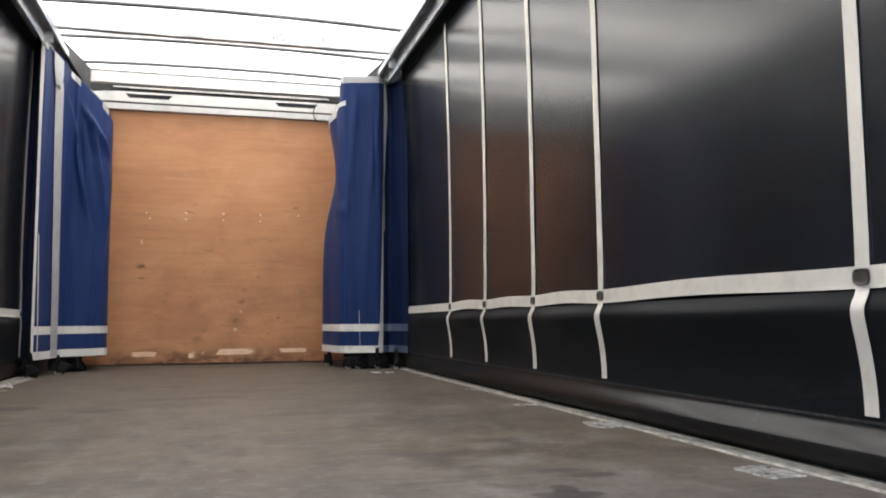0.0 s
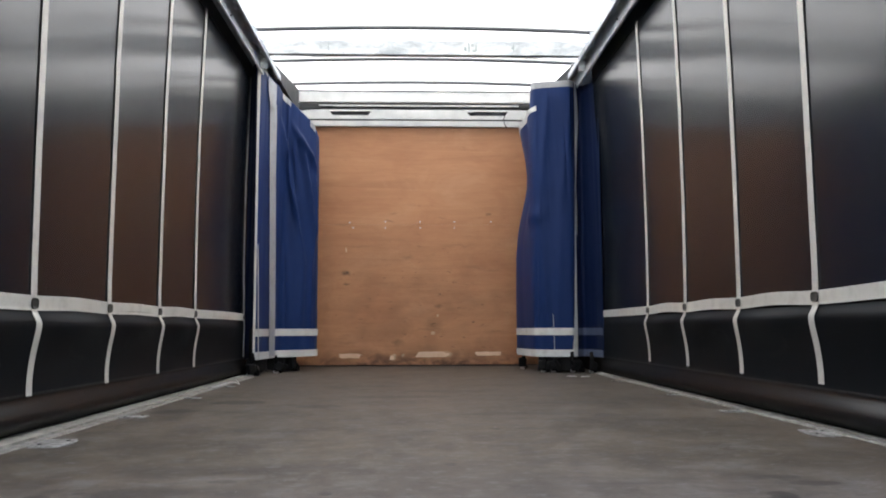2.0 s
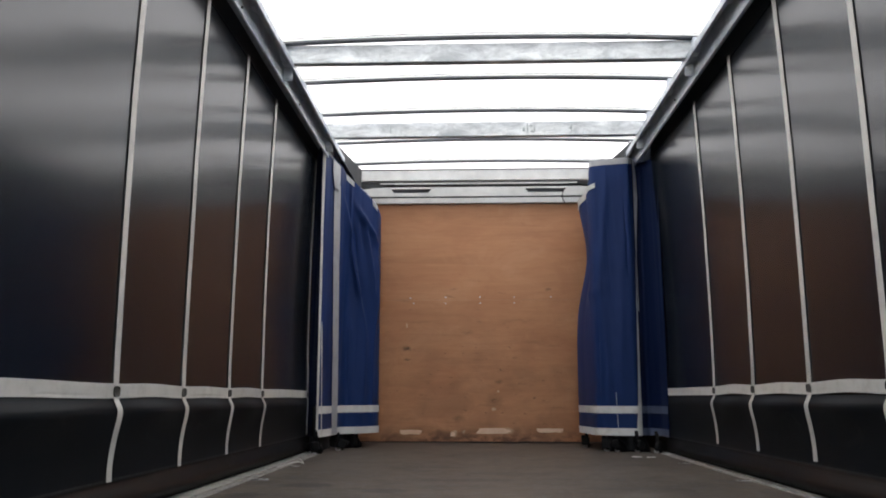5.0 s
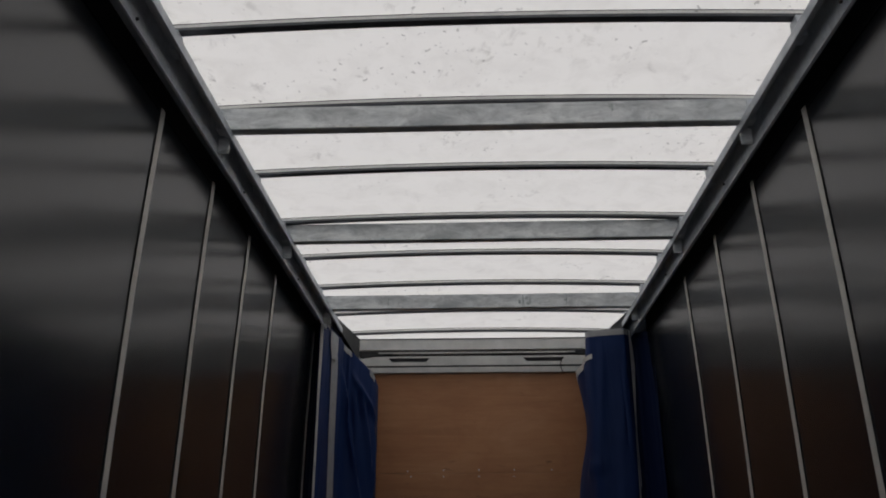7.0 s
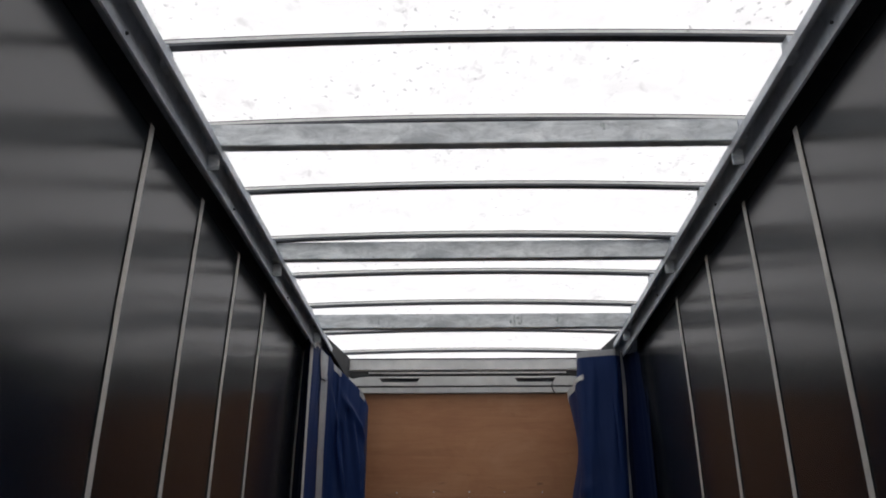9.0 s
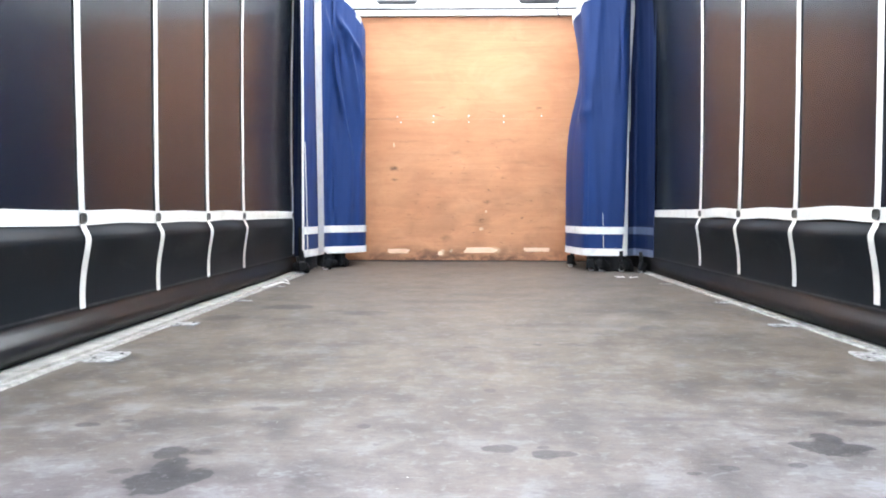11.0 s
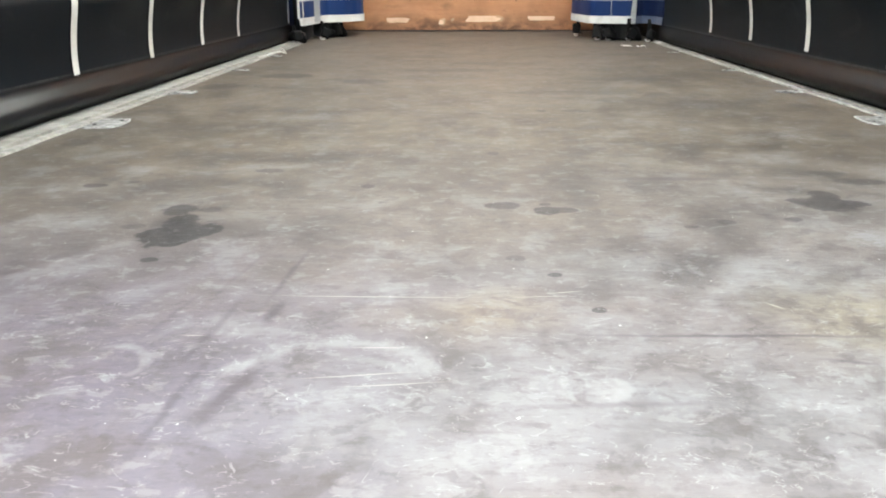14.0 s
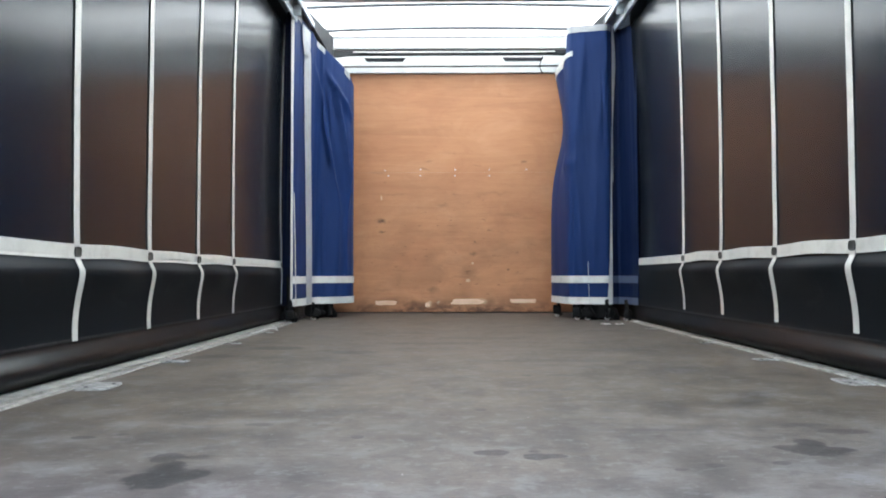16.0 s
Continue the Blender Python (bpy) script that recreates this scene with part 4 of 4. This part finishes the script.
def front_header():
    """The framing over the bulkhead: a deep front beam, a vented panel behind it and a pale trim."""
    head = empty("front_header", "pale grey metal header over the bulkhead with two slotted vents", "header", kind="structure", at=(0, 7.5, 2.1))
    o = Matrix.Translation((0, -7.5, -2.1))

    def add(name, bmx, material, label="", to=head):
        bmx.transform(o)
        return part(name, bmx, material, to, label)
    add("front_beam", solid(-1.045, 1.045, 7.4215, 7.452, 2.217, 2.316, bevel=0.003), HEADER)
    add("beam_edge", solid(-1.034, 1.034, 7.416, 7.4195, 2.307, 2.316), GUSSET, "thin dark upper edge")
    # dark wedges added as the shade below the beam's ends
    for side in (-1, 1):
        bm = bmesh.new()
        tri = [(side * 1.03, 2.214), (side * 0.76, 2.214), (side * 1.03, 2.172)]
        f = [bm.verts.new((x, 7.535, z)) for x, z in tri]
        b = [bm.verts.new((x, 7.545, z)) for x, z in tri]
        bm.faces.new(f), bm.faces.new(b)
        for k in range(3):
            bm.faces.new((f[k], f[(k + 1) % 3], b[(k + 1) % 3], b[k]))
        add("shade_wedge", bm, GUSSET, "dark wedge in place of shade under the beam end")
    add("trim", solid(-1.22, 1.22, 7.715, 7.748, 2.084, 2.133, bevel=0.003), HEADER, "pale trim strip along the plywood")
    add("trim_groove", solid(-1.22, 1.22, 7.735, 7.752, 2.133, 2.152), DARK)
    add("shadow_groove", solid(-1.22, 1.22, 7.738, 7.752, 2.235, 2.259), DARK)
    add("upper_trim", solid(-0.87, 0.87, 7.732, 7.748, 2.259, 2.330), HEADER)
    # white strip stands in for roof light showing below the beam
    add("roof_light_strip", solid(-0.885, 0.83, 7.545, 7.555, 2.2145, 2.2285), PAPER, "thin white strip in place of roof light under the beam")
    # dark sheets paint in the shade on both sides of the panel
    for side in (-1, 1):
        bm = bmesh.new()
        quad = [(side * 0.86, 2.262), (side * 1.05, 2.262), (side * 1.05, 2.182), (side * 0.90, 2.226)]
        f = [bm.verts.new((x, 7.565, z)) for x, z in quad]
        b = [bm.verts.new((x, 7.572, z)) for x, z in quad]
        bm.faces.new(f), bm.faces.new(b)
        for k in range(4):
            bm.faces.new((f[k], f[(k + 1) % 4], b[(k + 1) % 4], b[k]))
        add("side_shade", bm, DARK, "dark sheet in place of shade beside the panel")
    add("strip_backing", solid(-1.03, 1.03, 7.556, 7.562, 2.200, 2.262), DARK)
    # dark plates for the shade at the panel's outer ends
    for side in (-1, 1):
        add("end_plate", solid(min(side * 0.90, side * 1.22), max(side * 0.90, side * 1.22), 7.715, 7.7275, 2.238, 2.335), GUSSET)
    # vented panel: rails above and below the slots, uprights between them
    for x0, x1, z0, z1 in ((-1.22, 1.22, 2.152, 2.184), (-1.22, 1.22, 2.221, 2.235), (-1.22, -0.811, 2.184, 2.221),
                           (-0.447, 0.390, 2.184, 2.221), (0.758, 1.22, 2.184, 2.221)):
        add("panel_rail", solid(x0, x1, 7.728, 7.748, z0, z1), HEADER)
    for cx in (-0.629, 0.574):
        vent = add("vent", solid(cx - 0.19, cx + 0.19, 7.752, 7.758, 2.178, 2.228), DARK, "dark slotted vent")
        for side in (-1, 1):
            bm = bmesh.new()
            tri = [(cx + side * 0.184, 2.184), (cx + side * 0.152, 2.184), (cx + side * 0.184, 2.221)]
            f = [bm.verts.new((x, 7.729, z)) for x, z in tri]
            b = [bm.verts.new((x, 7.747, z)) for x, z in tri]
            bm.faces.new(f), bm.faces.new(b)
            for k in range(3):
                bm.faces.new((f[k], f[(k + 1) % 3], b[(k + 1) % 3], b[k]))
            add("corner_fill", bm, HEADER, "", vent)
        for z in (2.194, 2.204, 2.214):
            bm = solid(cx - 0.175, cx + 0.175, 7.738, 7.75, z - 0.0018, z + 0.0018)
            add("slat", bm, BOW, "", vent)
    ca = [(0.745, 7.722, 2.222), (0.735, 7.70, 2.20), (0.716, 7.70, 2.15), (0.722, 7.705, 2.11), (0.742, 7.71, 2.075)]
    tube("cable", [(x, y - 7.5, z - 2.1) for x, y, z in ca], 0.004, RUBBER, head, "thin black cable")
    for side in (-1, 1):
        bm = bmesh.new()
        pts = [(1.088, 6.22, 2.206), (1.036, 7.42, 2.318), (1.036, 7.42, 2.12), (1.088, 7.42, 2.12), (1.088, 6.22, 2.19)]
        f = [bm.verts.new((side * x, y, z)) for x, y, z in pts]
        b = [bm.verts.new((side * (x + 0.006), y, z)) for x, y, z in pts]
        bm.faces.new(f), bm.faces.new(b)
        for k in range(5):
            bm.faces.new((f[k], f[(k + 1) % 5], b[(k + 1) % 5], b[k]))
        add("corner_gusset", bm, GUSSET, "dark steel corner gusset")
        add("corner_post", solid(min(side * 1.17, side * 1.27), max(side * 1.17, side * 1.27), 7.62, 7.745, 0.002, 2.186, bevel=0.004), GUSSET, "dark corner post")


front_header()


# ---- blue curtains drawn back at the front corners ----
def smooth_path(points, per=10):
    """A rounded line through plan points, and its length up to each."""
    p = [Vector((*q, 0)) for q in points]
    p = [2 * p[0] - p[1]] + p + [2 * p[-1] - p[-2]]
    out = []
    for i in range(1, len(p) - 2):
        for k in range(per):
            t = k / per
            out.append(0.5 * ((2 * p[i]) + (p[i + 1] - p[i - 1]) * t + (2 * p[i - 1] - 5 * p[i] + 4 * p[i + 1] - p[i + 2]) * t * t
                              + (3 * p[i] - p[i - 1] - 3 * p[i + 1] + p[i + 2]) * t ** 3))
    out.append(p[-2])
    return out


class Drape:
    """A hanging blue cloth: u runs along its plan line (0..1 by points), z up."""

    def __init__(self, points, tops, hem, seed, wave, pinch=0.0, creases=()):
        self.line = smooth_path(points)
        self.n = len(points) - 1
        self.sign = 1 if points[0][0] < 0 else -1
        self.tops, self.hem, self.seed, self.wave, self.pinch, self.creases = tops, hem, seed, wave, pinch, creases

    def top(self, s):
        return lerp(self.tops, s)

    def at(self, s, z, lift=0.0):
        """s counts the plan points."""
        k = min(max(s * 10, 0), len(self.line) - 1.001)
        i = int(k)
        a, b = self.line[i], self.line[i + 1]
        p = a.lerp(b, k - i)
        d = (b - a).normalized()
        out = Vector((d.y, -d.x, 0))
        h = (z - 0.1) / 2.0
        fold = self.wave * (0.25 + 0.75 * h) * (0.55 * math.sin(s * 2.6 + 1.6 * h + self.seed)
                                                + 1.3 * noise.noise((s * 0.9, h * 1.6, self.seed))
                                                + 0.8 * noise.noise((s * 1.9 - h * 2.6, h * 1.1, self.seed + 7))
                                                + 0.25 * noise.noise((s * 5.1 - h * 4.0, h * 4.0, self.seed + 3)))
        for s0, z0, s1, z1, amount, wide in self.creases:
            k = (z - z0) / (z1 - z0) if abs(z1 - z0) > abs(s1 - s0) * 0.2 else (s - s0) / (s1 - s0)
            off = (s - s0 - k * (s1 - s0)) if abs(z1 - z0) > abs(s1 - s0) * 0.2 else 3.0 * (z - z0 - k * (z1 - z0))
            if -0.15 < k < 1.15:
                fade = min(1.0, max(0.0, (k + 0.15) / 0.3)) * min(1.0, max(0.0, (1.15 - k) / 0.45))
                fold += self.sign * amount * fade * math.exp(-(off / wide) ** 2)
        x = p.x
        if self.pinch:
            far = min(1.0, max(0.0, (s - 8.3) / 0.7))
            k = (z - 1.52) / (0.44 if z > 1.52 else 0.36)
            x += self.pinch * far * math.exp(-k * k)
        return Vector((x, p.y, z)) + out * (fold + lift)

    def sheet(self, s0, s1, z0, z1, lift, ns, nz):
        def f(u, v):
            s = s0 + (s1 - s0) * u
            top = self.top(s) if z1 is None else z1
            lowest = self.hem if z0 is None else z0
            z = lowest + (top - lowest) * v
            return self.at(s, z, lift)
        return grid(bmesh.new(), ns, nz, f)


def blue_curtain(side, drape, straps, tapes, flaps, skirt, label, widths=(), turn=0, folds=()):
    base = Vector((drape.line[30].x, drape.line[30].y, 0))
    o = Matrix.Translation(-base)
    thing = empty("blue_curtain", label, "curtain", "drawn-back blue curtains", at=base)

    def add(name, bmx, material, lab="", depth=0.0):
        bmx.transform(o)
        ob = part(name, bmx, material, thing, lab, smooth=True, recalc=False)
        return thicken(ob, depth) if depth else ob
    add("cloth", drape.sheet(turn, drape.n, None, None, 0.0, 260, 110), BLUE, "creased royal blue cloth", 0.002)
    up = 0.0045 * side
    # the cloth's return beside the wall gets its shade from darker colours
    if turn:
        add("shaded_return", drape.sheet(0, turn, None, None, 0.0, 40, 30), BLUE_SHADED, "return of the blue cloth, painted darker for shade", 0.002)
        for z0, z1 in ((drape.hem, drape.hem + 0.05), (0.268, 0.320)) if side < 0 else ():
            add("shaded_stripe", drape.sheet(0, turn, z0, z1, up, 40, 2), STRIPE_SHADED, "hem stripe on the return, painted dimmer for shade")
    add("lower_stripe", drape.sheet(turn, drape.n, drape.hem - 0.001, drape.hem + 0.050, up, 150, 2), STRIPE, "white stripe along the hem")
    add("upper_stripe", drape.sheet(turn, drape.n, 0.268, 0.320, up, 150, 2), STRIPE, "white stripe above the hem")
    for k, (s0, s1, lean, z0, z1, mat_, lab) in enumerate(straps):
        def f(u, v, s0=s0, s1=s1, lean=lean, z0=z0, z1=z1, taper=widths[k] if k < len(widths) else ()):
            z = z0 + (z1 - z0) * v
            w = lerp(taper, z) if taper else 1.0
            return drape.at(s0 + (s1 - s0) * u * w + lean * v, z, up * 1.7)
        add("strap", grid(bmesh.new(), 4, 40, f), mat_, lab)
    # pale tape along the top edge
    def tape(u, v):
        s = a0 + (a1 - a0) * u
        t = drape.top(s)
        return drape.at(s, t - 0.045 + 0.047 * v, up)
    for a0, a1 in tapes:
        add("top_tape", grid(bmesh.new(), 40, 2, tape), STRIPE if a0 > 8 else TAPE_GREY, "pale tape along the top edge")
    for a0, a1, z0, z1 in folds:
        add("fold_tape", grid(bmesh.new(), 16, 2, lambda u, v: drape.at(a0 + (a1 - a0) * u, z0 + (z1 - z0) * u + 0.036 * (v - 1), up * 2.2)), STRIPE, "white tape of the turned-in edge")
    for s0, s1, z0, z1 in flaps:
        def hang(u, v):
            w = 0.55 + 0.45 * min(1.0, 2.2 * v)
            return drape.at(s0 + (s1 - s0) * (0.5 + (u - 0.5) * w), z0 + (z1 - z0) * v, up * (2.5 + 4 * math.sin(3.1 * u) * (1 - v)))
        add("flap", grid(bmesh.new(), 8, 8, hang), FLAP, "loose grey flap of lining")
    # black skirt inside the hem
    add("skirt", grid(bmesh.new(), 110, 5, lambda u, v: drape.at(skirt[0] + (skirt[1] - skirt[0]) * u,
                                                                lerp(((0, 0.014 + 0.05 * abs(noise.noise((u * 7, 3, side)))), (1, 0.17)), v),
                                                                -side * (0.03 + 0.03 * math.sin(u * 31 + 2 * math.sin(u * 9)) * (1 - v)))), RUBBER, "black skirt below the hem")
    return thing


def buckle(thing, x, y, turn, tall):
    """A hanging black buckle with a zinc hook that touches the floor."""
    rng = random.Random(int(1000 * (x + 3 * y)))
    m = Matrix.Translation(Vector((x, y, 0)) - thing.location) @ Matrix.Rotation(turn, 4, "Z")
    sway = 0.03 * (rng.random() - 0.5)
    strap = [(0.3 * sway, 0.0, tall), (0.8 * sway, -0.006, 0.7 * tall), (sway, 0.004, 0.08), (0.6 * sway + 0.012, 0.0, 0.05),
             (0.018, -0.008, 0.030), (0.026, -0.012, 0.014), (0.034, -0.010, 0.008)]
    b = tube("buckle", [m @ Vector(p) for p in strap], 0.014, RUBBER, thing, "black webbing buckle", 0.3)
    bm = bmesh.new()
    box(bm, -0.030, 0.030, -0.016, 0.016, 0.022, 0.088, bevel=0.012)
    bm.transform(m @ Matrix.Rotation(1.1 * (rng.random() - 0.5), 4, "Y"))
    part("clasp", bm, RUBBER, b, "", smooth=True)
    pts = [m @ Vector(p) for p in ((0.0, 0.0, 0.05), (0.016, 0.0, 0.03), (0.018, 0.0, 0.012), (0.006, 0.0, 0.005), (-0.012, 0.0, 0.008), (-0.018, 0.0, 0.022))]
    tube("hook", pts, 0.0045, CHROME, b, "bright zinc hook")


left = Drape([(-1.238, 6.385), (-1.200, 6.335), (-1.155, 6.29), (-1.122, 6.45), (-1.100, 6.72), (-1.06, 6.86), (-0.97, 6.90), (-0.89, 7.0),
              (-0.835, 7.12), (-0.86, 7.35), (-0.95, 7.6)],
             [(0, 2.10), (1, 2.16), (2, 2.185), (3, 2.17), (4, 2.16), (4.6, 2.13), (5.2, 2.09), (6, 2.03), (7, 1.95), (8, 1.86), (9, 1.85), (10, 1.9)],
             0.112, 1.3, 0.009, 0.0,
             ((4.75, 1.82, 6.35, 1.02, 0.034, 0.22), (5.75, 1.85, 7.7, 1.57, 0.034, 0.13), (6.35, 1.72, 7.35, 1.12, 0.036, 0.20), (5.45, 1.72, 6.75, 0.92, -0.020, 0.20),
              (6.1, 1.78, 6.5, 1.50, -0.022, 0.16), (7.6, 1.45, 7.45, 0.9, 0.030, 0.16), (6.5, 0.95, 6.3, 0.2, 0.016, 0.30), (5.3, 2.05, 5.2, 1.5, 0.018, 0.14),
              (5.2, 1.0, 5.3, 0.15, 0.016, 0.22), (7.3, 0.9, 7.2, 0.15, 0.012, 0.22)))
left_thing = blue_curtain(1, left, (
    (1.85, 2.02, 0.0, 0.12, 2.17, TAPE, "white edge webbing"),
    (3.50, 4.10, -0.30, 0.12, 1.98, TAPE_GREY, "grey webbing strap"),
    (2.35, 2.45, -0.25, 0.12, 0.9, TAPE, "narrow white edge")), ((1.7, 3.0), (4.75, 5.5), (7.0, 7.5)), ((3.0, 3.75, 1.92, 2.13),), (1.6, 6.4),
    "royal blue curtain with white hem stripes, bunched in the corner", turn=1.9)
right = Drape([(1.240, 6.31), (1.234, 6.41), (1.222, 6.52), (1.176, 6.63), (1.108, 6.58), (1.06, 6.55), (0.95, 6.57), (0.87, 6.59), (0.806, 6.64),
               (0.765, 6.9), (0.745, 7.14), (0.79, 7.4), (0.92, 7.6)],
              [(0, 2.08), (3, 2.13), (4, 2.145), (8.05, 2.14), (8.15, 1.955), (9, 1.955), (10, 1.945), (11, 1.92), (12, 1.92)], 0.115, 4.2, 0.005, 0.097,
              ((4.8, 1.95, 5.6, 1.2, 0.010, 0.25), (6.4, 2.0, 7.4, 1.1, 0.012, 0.35), (8.6, 1.13, 6.6, 1.16, 0.016, 0.16),
               (7.2, 1.1, 6.6, 0.3, 0.012, 0.35), (5.6, 1.1, 5.9, 0.12, 0.010, 0.25), (7.6, 0.9, 7.7, 0.12, -0.010, 0.2), (5.2, 1.8, 5.1, 1.3, -0.010, 0.12)))
right_thing = blue_curtain(-1, right, (
    (4.0, 5.0, 0.0, 0.117, 1.4, STRIPE, "white edge webbing, widest at the hem"),
    (3.92, 3.4, 0.0, 1.0, 2.14, STRIPE, "twisted upper end of the edge webbing"),
    (6.05, 6.085, 0.1, 0.12, 0.42, TAPE, "narrow white edge")), ((4.0, 8.08), (8.2, 10.6)), (), (3.6, 8.1),
    "royal blue curtain with white hem stripes, hung across the front corner",
    (((0.12, 0.95), (0.3, 0.7), (0.7, 0.4), (1.1, 0.22), (1.4, 0.05)),
     ((1.0, 0.25), (1.4, 0.22), (1.6, 0.5), (1.85, 1.0), (2.0, 0.85), (2.14, 0.4))), 4, ((7.45, 8.2, 1.962, 1.952),))
for x, y, turn, tall in ((-1.168, 6.235, 0.2, 0.32), (-1.15, 6.22, 0.9, 0.16), (-1.185, 6.23, 1.6, 0.12), (-1.06, 6.62, 0.4, 0.13)):
    buckle(left_thing, x, y, turn, tall)
for x, y, turn, tall in ((1.06, 6.52, 0.5, 0.15), (0.93, 6.58, 0.1, 0.15), (0.86, 6.60, -0.4, 0.14), (1.17, 6.42, 0.6, 0.15),
                         (0.80, 7.25, 0.3, 0.14), (0.77, 7.05, -0.5, 0.13)):
    buckle(right_thing, x, y, turn, tall)


def bundle(thing, points, thick, seed):
    """A black heap of slack webbing and cloth lying under a hem."""
    bm, rings, n = bmesh.new(), [], 36
    pts = smooth_path(points, n // (len(points) - 1))
    for i, p in enumerate(pts):
        d = (pts[min(i + 1, len(pts) - 1)] - pts[max(i - 1, 0)]).normalized()
        side = Vector((d.y, -d.x, 0))
        ends = min(1.0, 6.0 * min(i, len(pts) - 1 - i) / len(pts)) ** 0.5
        tall = thick * (0.25 + 0.75 * ends) * (0.85 + 0.9 * noise.noise((p.x * 17, p.y * 17, seed)))
        ring = []
        for k in range(14):
            a = 2 * math.pi * k / 14
            bulge = 1.0 + 0.55 * noise.noise((p.x * 30, 2.2 * math.cos(a), 2.2 * math.sin(a) + seed))
            ring.append(bm.verts.new(p - thing.location + side * (0.62 * tall * bulge * math.cos(a)) + Vector((0, 0, max(0.001, 0.5 * tall * (1 + bulge * math.sin(a)))))))
        rings.append(ring)
    for r, q in zip(rings, rings[1:]):
        for k in range(14):
            bm.faces.new((r[k], r[(k + 1) % 14], q[(k + 1) % 14], q[k]))
    bm.faces.new(rings[0]), bm.faces.new(rings[-1][::-1])
    part("slack_webbing", bm, RUBBER, thing, "black heap of slack webbing under the hem", smooth=True)


bundle(right_thing, ((0.875, 6.66), (0.96, 6.62), (1.05, 6.64), (1.16, 6.58)), 0.095, 3.0)
bundle(left_thing, ((-1.08, 6.90), (-1.02, 7.00), (-0.95, 7.04)), 0.085, 8.0)
bundle(left_thing, ((-1.20, 6.36), (-1.17, 6.30), (-1.13, 6.34)), 0.09, 5.0)


# ---- scraps on the floor ----
def scrap(x, y, wide, deep, seed):
    rng = random.Random(seed)
    bm = bmesh.new()
    grid(bm, 6, 4, lambda u, v: ((u - 0.5) * wide + 0.006 * rng.random(), (v - 0.5) * deep + 0.005 * rng.random(), 0.002 + 0.009 * rng.random()))
    ob = thicken(part("paper_scrap", bm, PAPER), 0.001)
    ob.location = (x, y, 0)
    tagged(ob, "small crumpled white scrap on the floor", "litter", "floor scraps")


for k, (x, y, w, d) in enumerate(((0.965, 6.02, 0.040, 0.025), (1.04, 6.0, 0.055, 0.03), (1.215, 6.27, 0.04, 0.05), (0.935, 6.03, 0.02, 0.02))):
    scrap(x, y, w, d, 40 + k)
wire = tube("wire_tie", [(-1.165 + 0.075 * math.sin(a) + 0.02 * a, 5.33 - 0.16 * math.cos(a * 0.9), 0.008 + 0.02 * math.sin(a * 1.4) ** 2) for a in
                         [k * 0.22 for k in range(16)]], 0.003, STRIPE)
tagged(wire, "curled white plastic tie lying at the floor edge", "tie")
